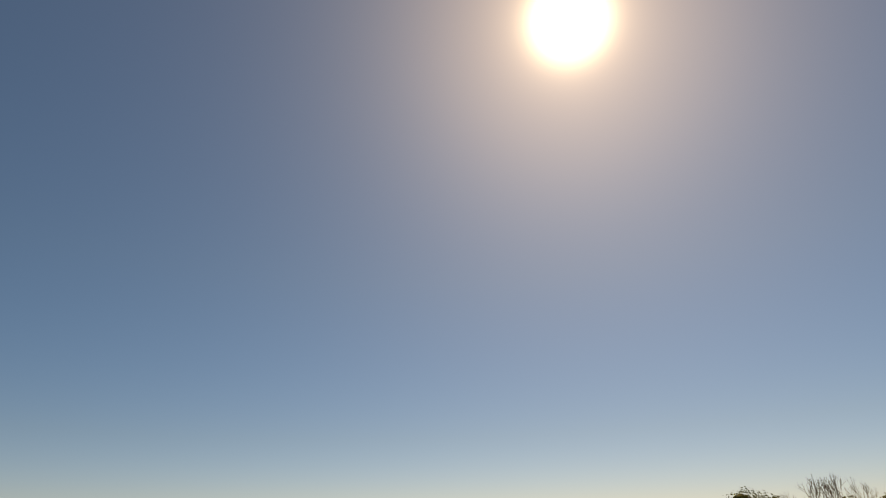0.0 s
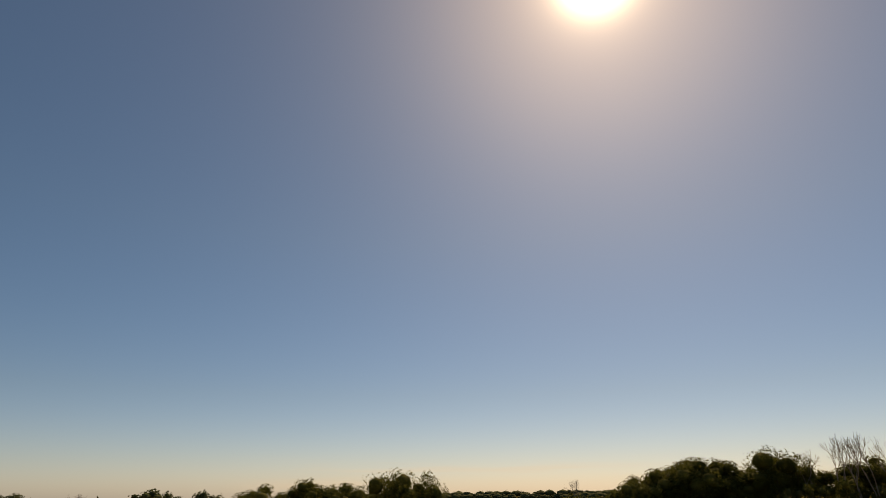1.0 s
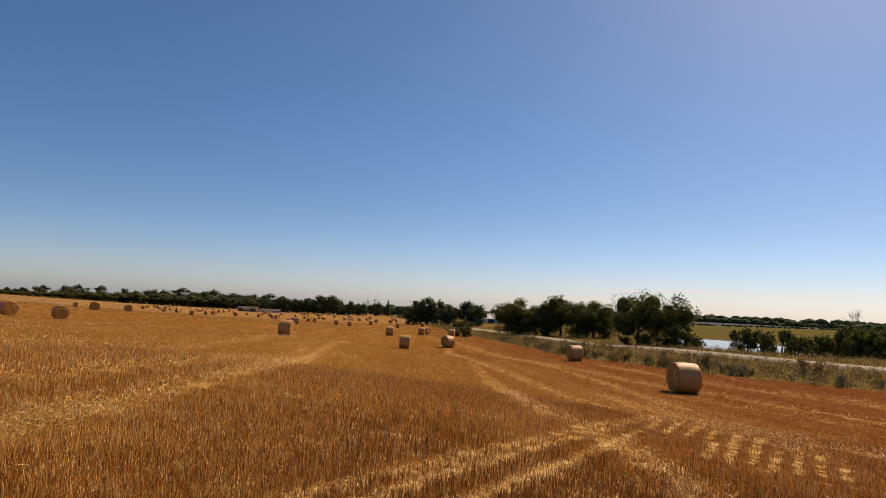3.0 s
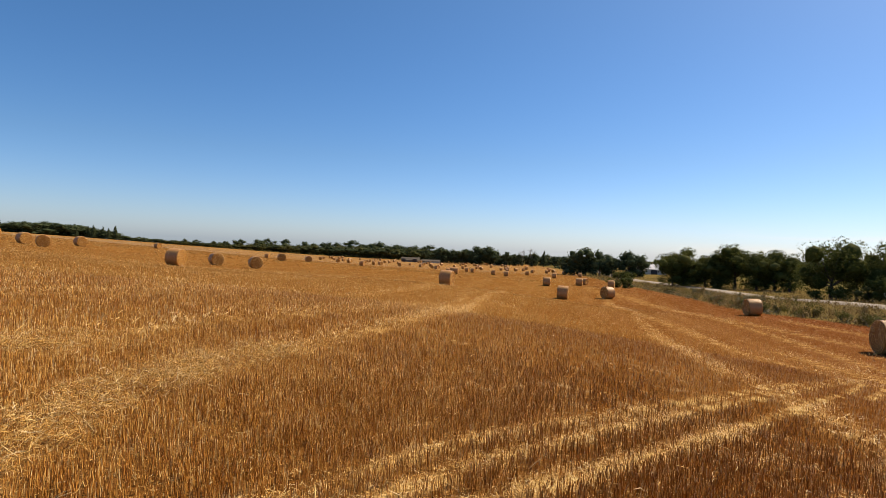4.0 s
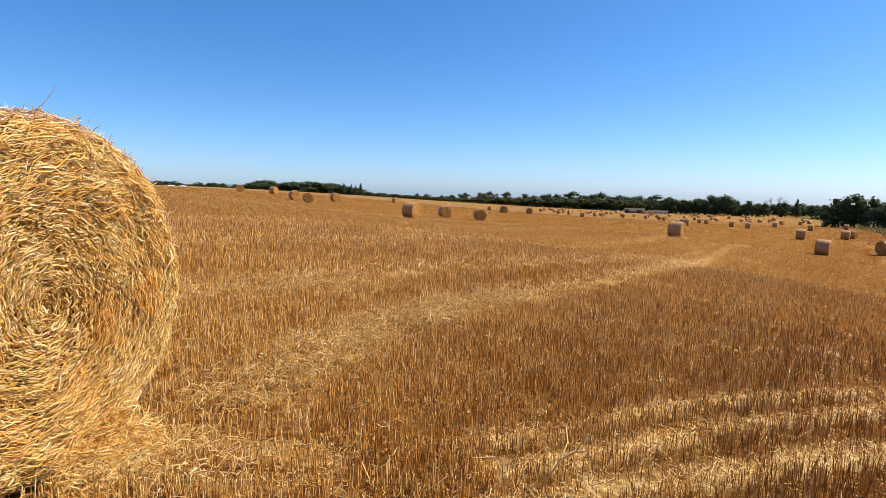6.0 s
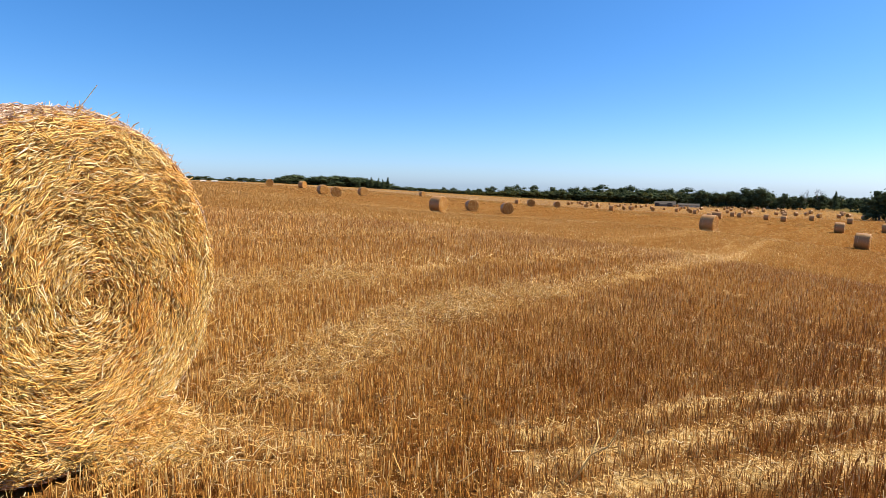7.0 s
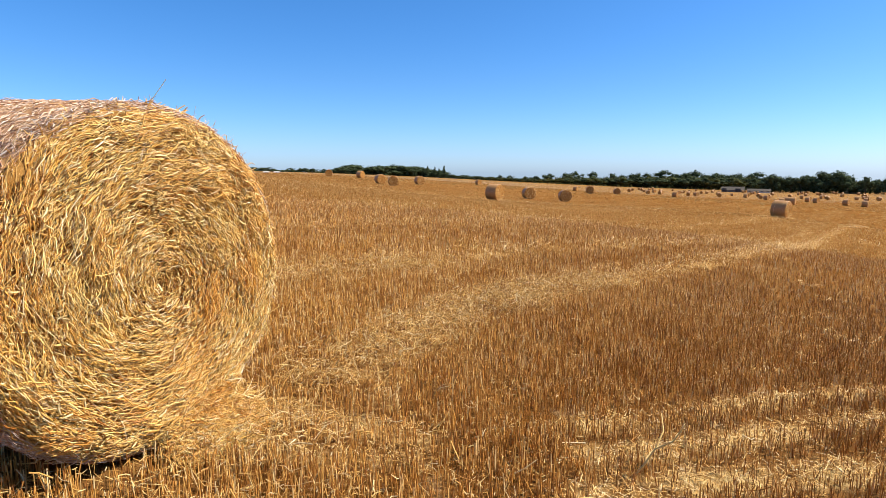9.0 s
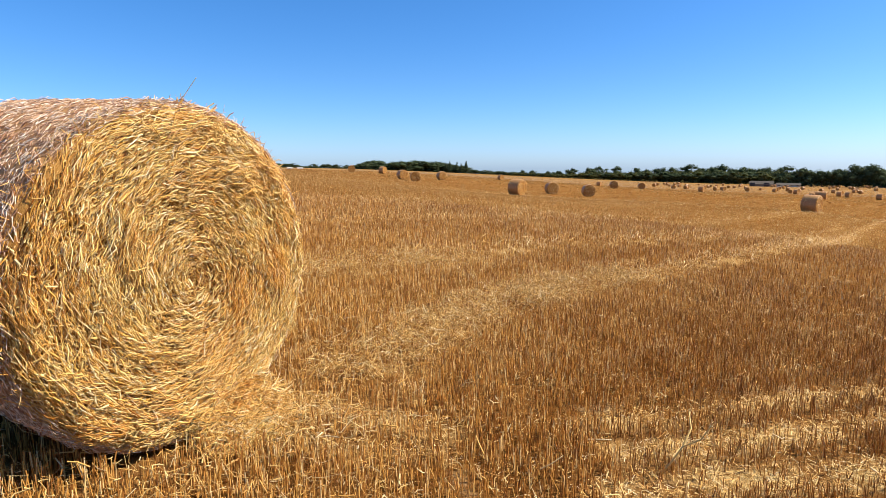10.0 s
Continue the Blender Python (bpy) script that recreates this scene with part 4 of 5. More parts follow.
def make_tree(seed, leaves, size, spread=0.42, low=0.16, mat=None, limbs=7, shell=0.5, skirt=7, name="tree", tuft=14, core=14):
    """A broadleaf tree ten metres high: trunk with limbs, crown of leaf sprays in uneven lobes."""
    rng = np.random.default_rng(seed)
    tree = new(name)
    pieces = [tube([(0, 0, -0.3), (0.05, 0.04, 1.2), (0.15, -0.05, 3.2), (0.05, 0.1, 5.6), (0.1, 0.0, 8.0)], [0.34, 0.24, 0.19, 0.12, 0.04])]
    lobes = []
    for k in range(limbs):
        a = 2 * math.pi * (k + rng.uniform(-0.35, 0.35)) / limbs
        z0 = 10 * rng.uniform(low, 0.42)
        reach = 10 * spread * rng.uniform(0.5, 0.95)
        z1 = min(8.4, z0 + rng.uniform(1.4, 4.2))
        tip = (reach * math.cos(a), reach * math.sin(a), z1)
        pieces.append(tube([(0.08, 0, z0), (tip[0] * 0.45, tip[1] * 0.45, z0 + (z1 - z0) * 0.35), tip], [0.13, 0.09, 0.03], 5))
        w = 10 * rng.uniform(0.16, 0.25)
        lobes.append((*tip, w, w * rng.uniform(0.75, 1.1)))
        lobes.append((tip[0] * 0.5, tip[1] * 0.5, z1 * rng.uniform(0.7, 0.95), w * 0.95, w))
    for k in range(skirt):
        a, r = rng.uniform(0, 6.28), 10 * spread * rng.uniform(0.3, 0.8)
        w = rng.uniform(0.9, 1.5)
        lobes.append((r * math.cos(a), r * math.sin(a), rng.uniform(0.7, 2.4), w, w))
    for k in range(4):
        a, r = rng.uniform(0, 6.28), rng.uniform(0, 1.7)
        w = rng.uniform(1.2, 2.0)
        lobes.append((r * math.cos(a), r * math.sin(a), 10 - w - rng.uniform(0, 1.5) * (k > 0), w, w * 1.02))
    v, f = gather(pieces)
    part("trunk", smooth_shade(raw_mesh("trunk", v, f)), BARK, tree)
    cloud = leaf_cloud(rng, lobes, leaves, size, shell, tuft)
    big = sorted(lobes, key=lambda o: -o[3])[:core]
    cv, cf = gather([cloud] + inner_mass(rng, big, 0.58)) if core else cloud
    part("crown", raw_mesh("crown", cv, cf), mat or LEAF, tree)
    return tree


def make_bush(seed, leaves, size, mat, core=0.55):
    """A bush two metres high that leafs from the ground."""
    rng = np.random.default_rng(seed)
    bush = new("bush")
    lobes, pieces = [], []
    for k in range(9):
        a, r = rng.uniform(0, 6.28), rng.uniform(0.1, 1.2)
        w = rng.uniform(0.35, 0.6)
        z = rng.uniform(0.3, 1.5) * (1.25 - 0.4 * r)
        lobes.append((r * math.cos(a), r * math.sin(a), z, w, w))
        pieces.append(tube([(0.1 * math.cos(a), 0.1 * math.sin(a), -0.1), (r * 0.6 * math.cos(a), r * 0.6 * math.sin(a), z * 0.6), (r * math.cos(a), r * math.sin(a), z)], [0.04, 0.03, 0.01], 5))
    v, f = gather(pieces)
    part("branchwork", raw_mesh("branchwork", v, f), BARK, bush)
    cv, cf = gather([leaf_cloud(rng, lobes, leaves, size, 0.4, 6 if core else 0)] + (inner_mass(rng, lobes, core) if core else []))
    part("foliage", raw_mesh("foliage", cv, cf), mat, bush)
    return bush


def make_conifer(seed):
    rng = np.random.default_rng(seed)
    tree = new("conifer")
    v, f = tube([(0, 0, -0.3), (0, 0, 5), (0, 0, 9.8)], [0.22, 0.13, 0.02])
    part("trunk", raw_mesh("trunk", v, f), BARK, tree)
    lobes = [(0.25 * rng.normal(), 0.25 * rng.normal(), z, max(0.25, 2.6 * (1 - z / 10.2) ** 0.75), 0.75) for z in np.linspace(1.2, 9.6, 15)]
    cv, cf = leaf_cloud(rng, lobes, 1500, 0.30, 0.3)
    part("crown", raw_mesh("crown", cv, cf), LEAF_FAR, tree)
    return tree


def make_dead_tree(seed):
    """A bare tree ten metres high: forked limbs and many thin twigs."""
    rng = np.random.default_rng(seed)
    tree = new("dead_tree")
    thick, thin_ones = [], []

    def grow(start, way, length, radius, depth):
        mid = start + way * length * 0.5 + rng.normal(0, 0.04, 3) * length
        end = start + way * length + rng.normal(0, 0.05, 3) * length
        (thick if depth < 2 else thin_ones).append(tube([start, mid, end], [radius, radius * 0.8, radius * 0.6], 5))
        if depth < 5:
            for _ in range(3 if depth in (1, 3) else 2):
                turn = way + rng.normal(0, 0.36, 3) + np.array([0, 0, 0.12])
                grow(end, turn / np.linalg.norm(turn), length * rng.uniform(0.6, 0.82), radius * 0.62, depth + 1)

    for _ in range(2):
        w = np.array([rng.normal(0, 0.12), rng.normal(0, 0.12), 1.0])
        grow(np.array([rng.normal(0, 0.3), rng.normal(0, 0.3), -0.2]), w / np.linalg.norm(w), 3.3, 0.15, 0)
    for nm, pieces in (("trunk", thick), ("branchwork", thin_ones)):
        v, f = gather(pieces)
        part(nm, smooth_shade(raw_mesh(nm, v, f)), DEAD_WOOD, tree)
    return tree


def plant(kinds, rows, unit, label, category, group, seed, wide=1.0):
    """Sets copies of the kinds at rows of x, y and height."""
    rng = np.random.default_rng(seed)
    for k, (x, y, tall) in enumerate(rows):
        src = kinds[k % len(kinds)]
        ob = src if not src.get("label") else copy_thing(src, pose(0, 0, 0))
        tagged(ob, label, category, group)
        s = tall / unit
        w = s * wide * rng.uniform(0.9, 1.15)
        ob.matrix_basis = pose(x, y, h(x, y), 0, 0, rng.uniform(0, 360)) @ Matrix.Diagonal((w, w, s, 1))


def make_trees():
    mids = [make_tree(s, 11500, 0.15, sp, lo, None, 7, 0.72, 11, tuft=4, core=18) for s, sp, lo in ((1, 0.42, 0.10), (2, 0.36, 0.16), (3, 0.48, 0.10), (4, 0.34, 0.12))]
    airy = [make_tree(s, 12000, 0.13, 0.36, 0.2, LEAF, 12, 0.6, 6, tuft=5, core=8) for s in (31, 32, 33)]
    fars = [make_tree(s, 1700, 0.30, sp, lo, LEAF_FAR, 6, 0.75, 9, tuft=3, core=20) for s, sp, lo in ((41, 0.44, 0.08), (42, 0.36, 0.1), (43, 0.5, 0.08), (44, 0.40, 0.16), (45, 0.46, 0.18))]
    bushes = [make_bush(s, 1500, 0.085, m) for s, m in ((51, LEAF), (52, LEAF_LIGHT), (53, LEAF))]
    plant(airy, [(-13.4, 111.3, 10.6), (-6.9, 111.9, 9.5), (-10.2, 114.0, 6.6)], 10, "tall airy dark green broadleaf tree beside the road", "tree", "roadside trees", 1)
    plant(mids, [(-48.9, 141.6, 8.4), (-46.6, 142.6, 9.7), (-42.3, 144.0, 7.8), (-39.2, 144.9, 8.8), (-36.1, 145.7, 10.6), (-31.9, 146.7, 8.6), (-28.4, 147.4, 9.4), (-25.5, 147.9, 8.0)],
          10, "dense dark green broadleaf tree beside the country road", "tree", "roadside trees", 2, 1.2)
    plant(mids, [(28.8, 106.4, 7.0), (32.2, 105.4, 7.8), (35.6, 104.3, 8.7), (38.1, 103.4, 9.1), (40.8, 102.4, 8.6), (43.3, 101.4, 8.0), (44.8, 100.7, 5.9), (37.0, 108.0, 8.2), (34.0, 110.0, 7.6)],
          10, "dense dark green tree in the grove beyond the road", "tree", "grove trees", 3, 1.25)
    plant(airy, [(48.9, 98.8, 9.6), (46.7, 101.0, 7.1), (51.5, 98.2, 6.9)], 10, "thin-crowned green tree in the grove beyond the road", "tree", "grove trees", 4)
    plant(mids, [(58.9, 96.6, 6.2), (62.5, 95.0, 6.9), (66.8, 93.4, 7.2), (71.5, 90.5, 7.4), (55.0, 98.0, 5.4)], 10, "dark green tree in the grove beyond the road", "tree", "grove trees", 5, 1.2)
    plant(bushes, [(-11.8, 107.5, 2.5), (-7.9, 107.8, 3.5), (-5.4, 108.0, 4.4), (-14.8, 107.1, 1.9), (-3.5, 108.1, 3.6)], 2, "leafy green willow bush under the roadside trees", "bush", "bushes", 6)
    plant(bushes, [(4.6, 112.1, 5.3), (7.0, 111.5, 6.0), (9.3, 111.8, 5.2), (11.3, 111.7, 4.0), (3.0, 158.0, 3.8)], 2, "green bush on the bank of the pond", "bush", "bushes", 7, 0.62)
    plant(bushes, [(14.3, 100.2, 3.0), (16.0, 99.0, 3.5), (18.7, 99.5, 3.3), (21.3, 99.0, 3.8), (23.2, 101.6, 5.1), (25.4, 104.4, 5.7), (27.0, 97.0, 3.2), (20.0, 95.0, 2.2), (12.5, 103.0, 2.4)],
          2, "tangled green bush in the scrub beyond the road", "bush", "bushes", 8, 0.8)
    plant(bushes, [(30.8, 95.3, 3.0), (29.0, 95.6, 3.2), (32.8, 94.6, 2.6), (38.2, 93.5, 2.6), (47.1, 93.8, 4.6), (50.0, 92.7, 4.2), (55.0, 92.0, 4.4), (60.0, 90.0, 4.0), (42.0, 95.0, 2.6), (35.5, 95.0, 2.4), (66.0, 88.0, 4.0)],
          2, "rounded green bush at the edge of the grove", "bush", "bushes", 9, 0.85)
    plant(bushes, [(13.6, 44.9, 1.5), (16.6, 43.7, 1.9), (18.8, 42.9, 2.3), (21.2, 42.3, 2.2), (24.2, 41.2, 2.4), (15.2, 45.8, 1.6)], 2, "dark olive bush at the edge of the field", "bush", "bushes", 31, 0.9)
    plant(bushes, [(-47.0, 110.5, 2.6), (-49.6, 112.5, 2.2), (-62.0, 140.0, 3.6), (-69.0, 163.0, 3.2), (-84.0, 190.0, 3.4)], 2, "low dark bush on the grassy road verge", "bush", "bushes", 10)
    rng = np.random.default_rng(37)
    rows = []
    for _ in range(34):
        a, d = radians(rng.uniform(5.5, 15.5)), rng.uniform(97, 116)
        rows.append((d * math.sin(a), d * math.cos(a), rng.uniform(1.8, 4.2) + 2.2 * soft_step(7.5, 10.0, math.degrees(a)) * rng.uniform(0.3, 1.0)))
    plant(bushes, rows, 2, "tangled green bush in the scrub beyond the road", "bush", "bushes", 21, 0.62)
    rows = []
    for k in rng.choice(len(VERGE_LINE) - 12, 110):
        (x, y), (bx, by) = VERGE_LINE[k], VERGE_LINE[k + 1]
        off = rng.uniform(0.5, 3.0) if len(rows) % 2 else rng.uniform(2.0, 10.0)
        n = math.hypot(bx - x, by - y)
        x, y = x + (by - y) / n * off, y - (bx - x) / n * off
        if math.hypot(x, y) < 120:
            rows.append((x, y, rng.uniform(0.6, 1.5)))
    clumps = [make_bush(s, 900, 0.09, m, 0) for s, m in ((54, WEED_GREY), (55, WEED_GREEN), (56, WEED_DRY), (57, LEAF_LIGHT))]
    for k in range(70):
        t = rng.uniform(0, 1) ** 1.3
        x = 38 - 62 * t
        y = np.interp(-x, [-40, -14.3, -5.1, 0.8, 9.7, 19, 30], [34, 42.8, 47.1, 49.8, 58.5, 69.8, 88]) + rng.uniform(0.7, 3.0)
        rows.append((x, y, rng.uniform(0.6, 1.25)))
    plant(clumps, rows, 2, "low clump of olive weeds on the road verge", "weed clump", "weed clumps", 22, 0.9)
    dead = [make_dead_tree(s) for s in (61, 62)]
    plant(dead, [(55.1, 93.2, 9.4), (56.8, 92.2, 8.9), (58.7, 91.0, 9.3), (60.4, 90.3, 8.5), (51.9, 95.2, 7.7)], 10, "bare grey dead tree standing over the grove", "dead tree", "dead trees", 11, 0.8)
    plant(dead, [(25.5, 140.0, 7.5), (-234.3, 360.4, 12.3), (-228.7, 363.9, 12.8)], 10, "bare dead tree far off", "dead tree", "dead trees", 12, 0.8)
    plant(fars, [(-112.7, 211.9, 10.4), (-108.7, 214.0, 11.6), (-104.0, 216.3, 10.6), (-99.7, 218.3, 8.1), (-93.7, 221.0, 10.7), (-90.5, 222.3, 9.0), (-106.0, 226.4, 9.1)],
          10, "large round-crowned tree by the far road", "tree", "far trees", 13, 1.08)
    conifers = [make_conifer(71), make_conifer(72)]
    plant([conifers[0]], [(-221.2, 368.6, 11.8)], 10, "dark pointed conifer in the far tree line", "conifer", "far trees", 14, 0.95)
    plant(fars, [(-243.9, 354.0, 11.1), (-239.5, 357.0, 8.9), (-236.3, 359.1, 9.5), (-227.8, 364.5, 10.4), (-214.4, 372.6, 8.0), (-208.2, 376.1, 8.9), (-200.0, 380.0, 8.0), (-190.0, 384.0, 8.4)],
          10, "green tree in the far tree line", "tree", "far trees", 15, 0.9)
    plant(fars, [(-291.3, 329.5, 10.7), (-289.0, 331.6, 12.4), (-285.3, 334.7, 10.7), (-281.1, 338.2, 11.0), (-276.8, 341.8, 11.4), (-274.1, 343.9, 12.2), (-269.1, 347.9, 14.4), (-266.3, 350.0, 13.2), (-262.2, 353.1, 14.4), (-259.1, 355.4, 14.2), (-255.9, 357.7, 10.8), (-249.5, 359.0, 8.5)],
          10, "tall dark tree in the far row beside the farm", "tree", "far trees", 16, 1.15)
    # the long wood behind the field
    rng = np.random.default_rng(17)
    rows = []
    for a in np.arange(19, 43, 0.55):
        d = 490 + rng.uniform(-15, 25)
        x, y = -d * math.sin(radians(a)), d * math.cos(radians(a))
        rows.append((x, y, max(5.0, 1.45 + d * math.tan(radians(-0.32 + rng.uniform(-0.14, 0.14))) - h(x, y))))
    plant(fars, rows, 10, "green tree behind the far row", "tree", "far wood", 20, 1.2)
    rows = []
    a = 41.2
    while a < 66:
        d = 520 + rng.uniform(-12, 25)
        x, y = -d * math.sin(radians(a)), d * math.cos(radians(a))
        el = 0.2 - 0.4 * soft_step(57, 63, a) + rng.uniform(-0.3, 0.3)
        rows.append((x, y, max(5.5, 1.45 + d * math.tan(radians(el)) - h(x, y))))
        a += rng.uniform(0.5, 0.95) if a < 49 else rng.uniform(0.8, 1.9)
    plant(fars, rows, 10, "round-crowned green tree at the edge of the far wood", "tree", "far wood", 18, 1.3)
    rows = []
    for a in np.arange(43, 67, 0.38):
        d = 505 + rng.uniform(-8, 8)
        x, y = -d * math.sin(radians(a)), d * math.cos(radians(a))
        el = -0.24 - 0.35 * soft_step(57, 63, a) + rng.uniform(-0.1, 0.1)
        rows.append((x, y, max(3.5, 1.45 + d * math.tan(radians(el)) - h(x, y))))
    plant([make_tree(46, 1100, 0.34, 0.5, 0.08, LEAF_LIGHT, 7, 0.7, 12, tuft=3, core=14), make_tree(47, 1100, 0.34, 0.46, 0.08, LEAF_FAR, 7, 0.7, 12, tuft=3, core=14)], rows, 10, "lighter green young tree in front of the far wood", "tree", "far wood", 28, 1.7)
    rows = []
    for a in np.concatenate([np.arange(62, 69, 0.4), np.arange(69, 81.5, 0.34), np.arange(81.5, 98, 0.36)]):
        d = 540 + rng.uniform(-10, 40)
        x, y = -d * math.sin(radians(a)), d * math.cos(radians(a))
        el = -0.45 + 1.12 * soft_step(68.5, 73, a) - 0.6 * soft_step(80.5, 81.5, a) + rng.uniform(-0.24, 0.2)
        rows.append((x, y, max(4.0, 1.45 + d * math.tan(radians(el)) - h(x, y))))
    plant(fars, rows, 10, "dark tree of the wood beyond the hill", "tree", "far wood", 19, 2.4)
    rows = []
    for a in (70.6, 71.1, 71.5, 72.2, 72.6, 73.4):
        d = 530 + rng.uniform(-6, 6)
        x, y = -d * math.sin(radians(a)), d * math.cos(radians(a))
        rows.append((x, y, 1.45 + d * math.tan(radians(rng.uniform(0.45, 0.75))) - h(x, y)))
    plant(conifers, rows, 10, "dark pointed conifer at the end of the far wood", "conifer", "far wood", 33, 1.1)


make_trees()


def make_far_hedges():
    """Dark hedges and copses on the plain beyond the meadows, all in one."""
    rng = np.random.default_rng(23)
    lobes = []
    for a in np.arange(-46, 30, 0.11):
        for d, tall, chance in ((880, 7.5, 1.0), (402, 1.3, 0.9), (1500, 13, 1.2)):
            if rng.uniform() < chance * (0.5 + 0.5 * math.sin(a * 1.3 + d) ** 2):
                dd = d + rng.uniform(-15, 15)
                x, y = -dd * math.sin(radians(a)), dd * math.cos(radians(a))
                t = tall * rng.uniform(0.5, 1.2)
                lobes.append((x, y, h(x, y) + t * 0.4, t * 1.0, t * 0.6))
    v, f = gather([leaf_cloud(rng, lobes, 30000, 0.8, 0.6)] + inner_mass(rng, lobes, 0.8))
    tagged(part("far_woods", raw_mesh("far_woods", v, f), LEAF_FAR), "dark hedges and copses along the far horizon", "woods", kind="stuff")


make_far_hedges()


# ---------------------------------------------------------------- weeds along the road
def make_weeds():
    rng = np.random.default_rng(29)
    n = 120000
    x, y = rng.uniform(-110, 75, n), rng.uniform(25, 215, n)
    d, side = line_distance(x, y, VERGE_LINE)
    dr, rs = line_distance(x, y, ROAD_LINE)
    dist = np.hypot(x, y)
    verge = (side > 0) & (rs < 0) & (dr > 3.3)
    bank = (rs > 0) & (dr > 3.3) & (dr < 26) & (side > 0)
    keep = (verge | (bank & (rng.uniform(0, 1, n) < 0.55))) & (rng.uniform(0, 1, n) < np.clip(75 / dist, 0, 1) ** 1.3)
    x, y, d, verge = x[keep], y[keep], d[keep], verge[keep]
    patch = np.array([noise.noise((a * 0.22, b * 0.22, 2.0)) for a, b in zip(x, y)])
    kind = np.where((d < 1.8) & (patch + rng.uniform(-0.3, 0.3, len(x)) > 0.0) & verge, 2, np.where(patch + rng.uniform(-0.4, 0.4, len(x)) > 0.22, 1, 0))
    for k, mat, label, tall in ((0, WEED_DRY, "dry brown weeds on the road verge", 0.58), (1, WEED_GREEN, "olive green weeds on the road verge", 0.55), (2, WEED_GREY, "grey-green weeds along the field edge", 0.42)):
        sel = np.nonzero(kind == k)[0]
        pick = sel[rng.uniform(0, 1, len(sel)) < np.where(verge[sel], 0.2, 0.1)]
        lobes = []
        for px, py in zip(x[pick], y[pick]):
            w = rng.uniform(0.16, 0.42)
            lobes.append((px, py, h(px, py) + w * rng.uniform(0.4, 1.0), w * rng.uniform(0.9, 1.4), w * rng.uniform(0.9, 1.5)))
        lv, lf = leaf_cloud(rng, lobes, 26 * len(lobes), 0.085, 0.25)
        bx, by = x[sel], y[sel]
        per = 4
        m = len(bx) * per
        bx, by = np.repeat(bx, per) + rng.normal(0, 0.2, m), np.repeat(by, per) + rng.normal(0, 0.2, m)
        lean = turned(rng, m) * np.abs(rng.normal(0, 0.6, m))[:, None]
        way = (lean + [0, 0, 1]) * (tall * rng.uniform(0.3, 1.25, m) * np.repeat(0.5 + 0.9 * rng.uniform(0, 1, m // per) ** 2, per))[:, None]
        bv, bf = blades(np.stack([bx, by, height(bx, by) - 0.03], -1), way, turned(rng, m), rng.uniform(0.02, 0.06, m), 0.35)
        v, f = gather([(bv, bf), (lv, lf)])
        tagged(part("weeds", raw_mesh("weeds", v, f), mat), label, "weeds", kind="stuff")


make_weeds()


# ---------------------------------------------------------------- farm buildings far off
def box(bm, x0, x1, y0, y1, z0, z1):
    vs = [bm.verts.new(c) for c in ((x0, y0, z0), (x1, y0, z0), (x1, y1, z0), (x0, y1, z0), (x0, y0, z1), (x1, y0, z1), (x1, y1, z1), (x0, y1, z1))]
    for f in ((3, 2, 1, 0), (4, 5, 6, 7), (0, 1, 5, 4), (1, 2, 6, 5), (2, 3, 7, 6), (3, 0, 4, 7)):
        bm.faces.new([vs[i] for i in f])


def make_building(name, label, category, x, y, turn, long, deep, eaves, ridge, wall, roof, openings):
    house = new(name)
    bm = bmesh.new()
    l, d = long / 2, deep / 2
    prof = [(-d, -1.5), (d, -1.5), (d, eaves), (0, ridge - 0.05), (-d, eaves)]
    ends = [[bm.verts.new((sx * l, a, b)) for a, b in prof] for sx in (-1, 1)]
    bm.faces.new(ends[0][::-1])
    bm.faces.new(ends[1])
    for k in range(5):
        bm.faces.new((ends[0][k], ends[0][(k + 1) % 5], ends[1][(k + 1) % 5], ends[1][k]))
    bmesh.ops.recalc_face_normals(bm, faces=bm.faces)
    part("wall", bm, wall, house)
    for sgn in (-1, 1):
        bm = bmesh.new()
        drop = (ridge - eaves) / d * 0.4
        a = [(-l - 0.3, 0, ridge), (l + 0.3, 0, ridge), (l + 0.3, sgn * (d + 0.4), eaves - drop), (-l - 0.3, sgn * (d + 0.4), eaves - drop)]
        lower = [bm.verts.new(p) for p in a]
        upper = [bm.verts.new((p[0], p[1], p[2] + 0.16)) for p in a]
        bm.faces.new(lower)
        bm.faces.new(upper)
        for k in range(4):
            bm.faces.new((lower[k], lower[(k + 1) % 4], upper[(k + 1) % 4], upper[k]))
        bmesh.ops.recalc_face_normals(bm, faces=bm.faces)
        part("roof", bm, roof, house)
    for kind, ox, w, z0, z1 in openings:
        for sgn in (-1, 1):
            bm = bmesh.new()
            box(bm, ox - w / 2, ox + w / 2, sgn * d - 0.05, sgn * d + 0.05, z0, z1)
            part(kind, bm, DARK_OPENING, house)
    house.matrix_basis = pose(x, y, h(x, y), 0, 0, turn)
    tagged(house, label, category, "farm buildings")


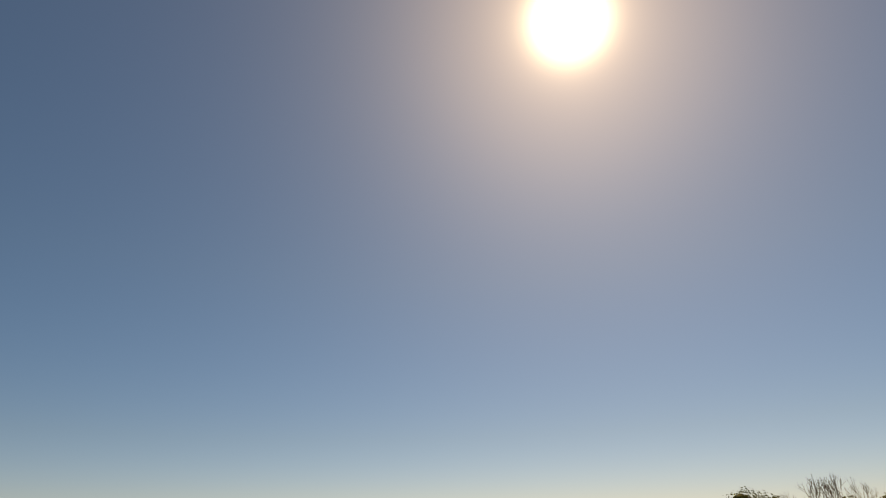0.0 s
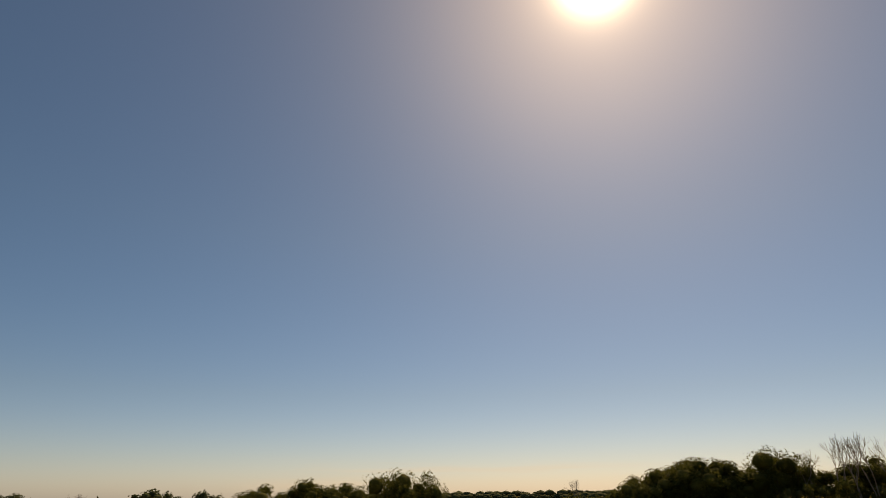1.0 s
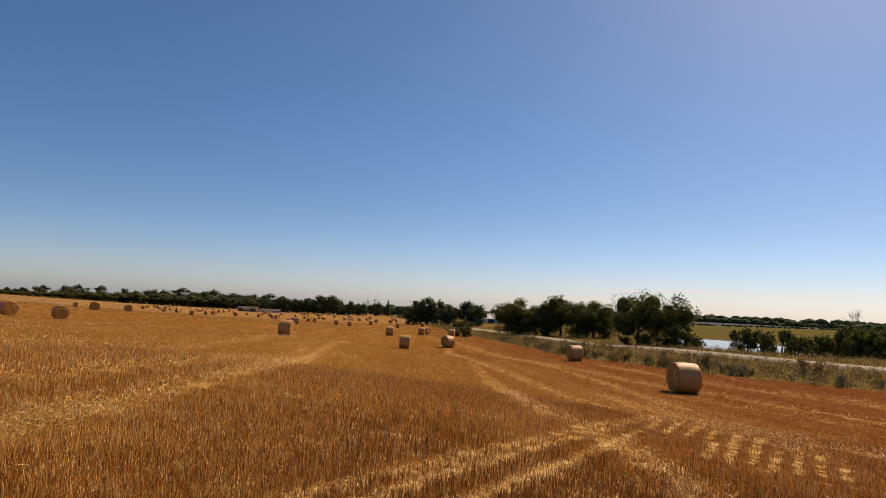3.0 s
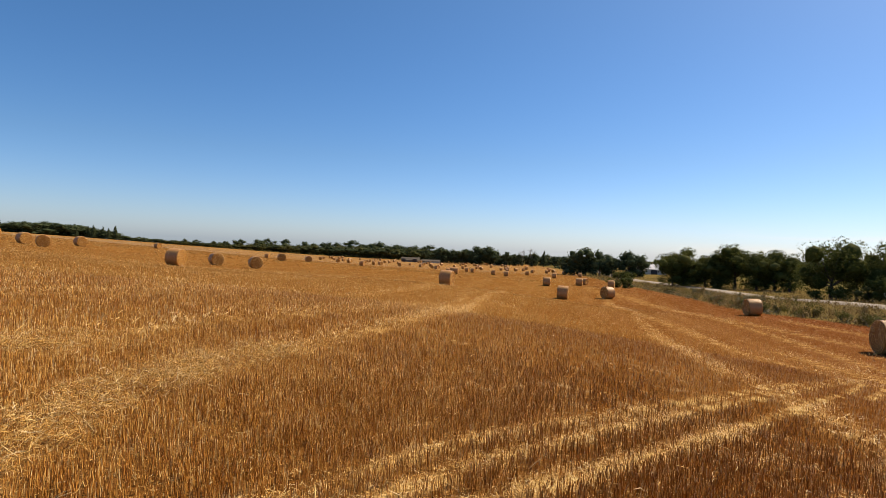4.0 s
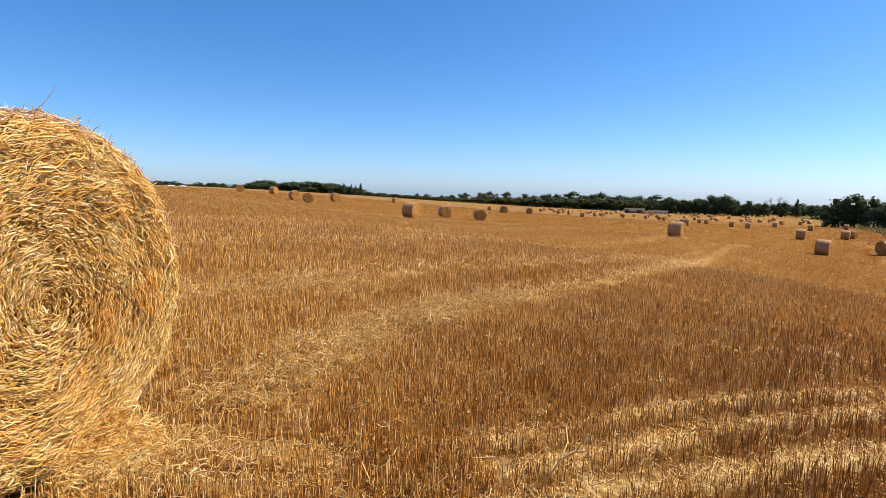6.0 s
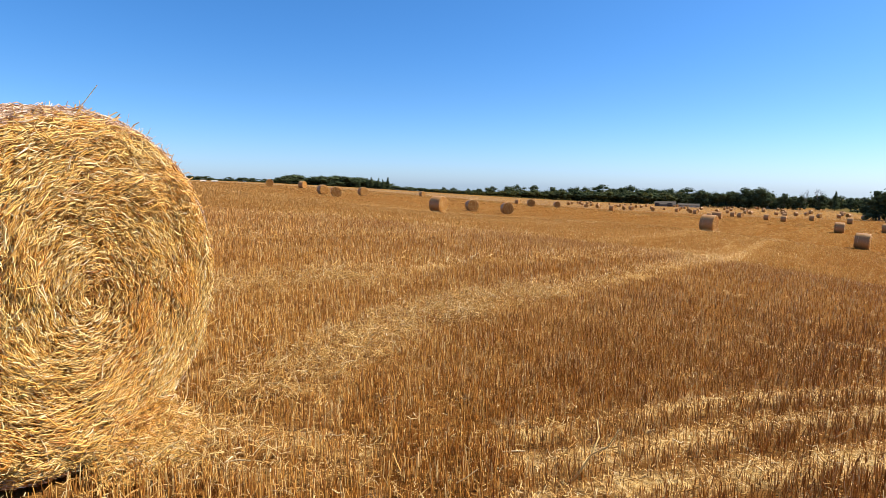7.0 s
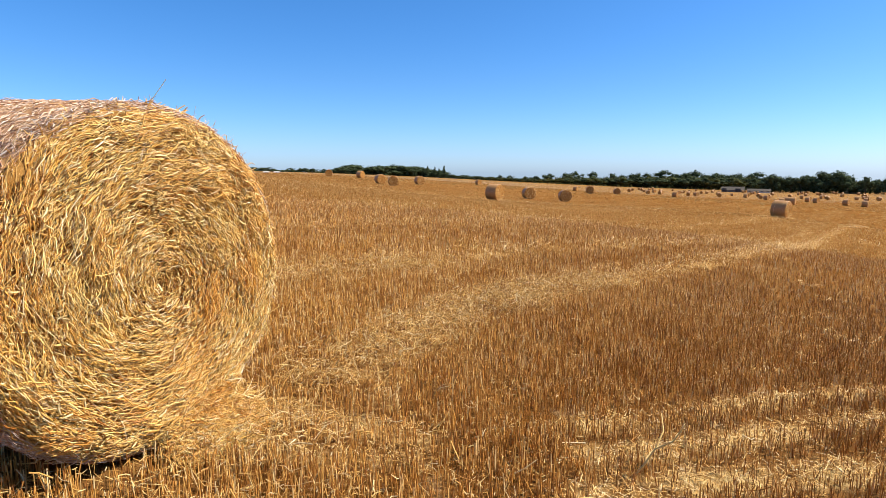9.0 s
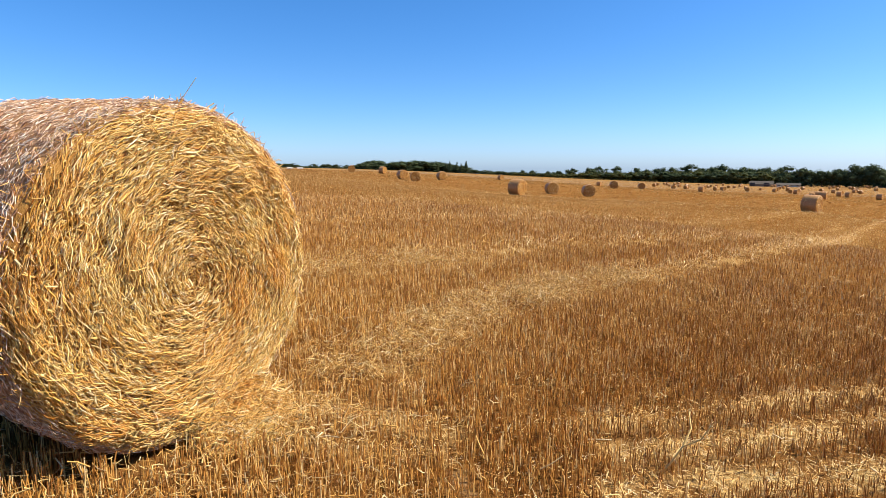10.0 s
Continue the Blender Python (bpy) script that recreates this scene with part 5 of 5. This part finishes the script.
def make_farm():
    make_building("barn", "long grey-roofed farm barn with dark openings", "barn", -292.3, 301.6, 43.0, 13.0, 8.0, 1.5, 3.3, WALL_GREY, ROOF_GREY,
                  [("gate", -5, 3, 0, 2.4), ("gate", 3, 3, 0, 2.4)])
    make_building("shed", "long low white farm shed beside the barn", "shed", -280.6, 310.6, 43.0, 13.0, 6.0, 1.3, 2.3, WALL_WHITE, ROOF_GREY,
                  [("window", -5, 1.0, 0.6, 1.1), ("window", -1.7, 1.0, 0.6, 1.1), ("window", 1.7, 1.0, 0.6, 1.1), ("window", 5, 1.0, 0.6, 1.1)])
    make_building("barn", "white farm building behind the roadside trees", "barn", -106.5, 281.5, 20.0, 11.0, 8.0, 2.6, 4.9, WALL_WHITE, ROOF_WHITE, [("gate", 0, 3, 0, 2.4)])
    make_building("barn", "grey-walled farm building behind the roadside trees", "barn", -115.0, 279.0, 20.0, 7.0, 7.0, 2.6, 4.0, WALL_GREY, ROOF_GREY, [("gate", 0, 2.6, 0, 2.2)])
    make_building("house", "small pale house with a red roof among far trees", "house", -257.5, 361.0, 60.0, 6.0, 6.0, 2.4, 4.8, WALL_WHITE, ROOF_RED,
                  [("window", -2, 1.0, 1.0, 2.1), ("window", 2, 1.0, 1.0, 2.1)])
    make_building("shed", "small white shed on the crest of the field", "shed", -300.0, 12.5, 85.0, 2.2, 1.6, 0.7, 1.0, WALL_WHITE, WALL_WHITE, [("window", 0, 0.5, 0.3, 0.7)])
    make_building("shed", "small white shed on the crest of the field", "shed", -300.0, 17.5, 85.0, 2.2, 1.6, 0.7, 1.0, WALL_WHITE, WALL_WHITE, [("window", 0, 0.5, 0.3, 0.7)])


make_farm()


# ---------------------------------------------------------------- single stalks close by
def bent_stalk(points, radius):
    return tube(points, np.linspace(radius, radius * 0.5, len(points)), 5)


def make_stalks():
    stalk = new("dry_weed")
    v, f = gather([bent_stalk([(0, 0, -0.02), (0.03, 0.05, 0.06), (0.05, 0.10, 0.15), (0.02, 0.17, 0.22), (-0.06, 0.22, 0.27)], 0.0065)])
    part("stem", smooth_shade(raw_mesh("stem", v, f)), STRAW_LOOSE, stalk)
    for pts in ([(0.03, 0.05, 0.06), (-0.02, 0.13, 0.09), (-0.05, 0.20, 0.10)], [(0.05, 0.10, 0.15), (0.10, 0.16, 0.2), (0.11, 0.22, 0.28)], [(0.0, 0.0, 0.0), (0.06, -0.06, 0.1), (0.08, -0.1, 0.2)]):
        v, f = bent_stalk(pts, 0.0052)
        part("branch", smooth_shade(raw_mesh("branch", np.array(v), f)), STRAW_LOOSE, stalk)
    stalk.matrix_basis = pose(-2.26, 1.80, h(-2.26, 1.80))
    tagged(stalk, "bent pale dry weed stalk in the stubble", "dry weed")
    lying = new("straw_tuft")
    for k, (a, b) in enumerate((((-0.16, 0.0, 0.10), (0.2, 0.06, 0.12)), ((-0.1, 0.03, 0.11), (0.16, -0.05, 0.13)), ((-0.2, -0.02, 0.12), (0.05, 0.03, 0.15)))):
        m = tuple((p + q) / 2 + d for p, q, d in zip(a, b, (0, 0.01, 0.02)))
        v, f = bent_stalk([a, m, b], 0.006)
        part("stem", smooth_shade(raw_mesh("stem", np.array(v), f)), STRAW_LOOSE, lying)
    lying.matrix_basis = pose(-6.56, 1.90, h(-6.56, 1.90), 0, 0, 70)
    tagged(lying, "small pale tuft of straw lying on the stubble", "straw")
    pile = copy_thing(lying, pose(-14.9, 36.9, h(-14.9, 36.9) - 0.1, 0, -55, 20))
    pile.scale = (2.2, 4.0, 2.2)
    tagged(pile, "pale upright tuft of straw standing in the field")


make_stalks()
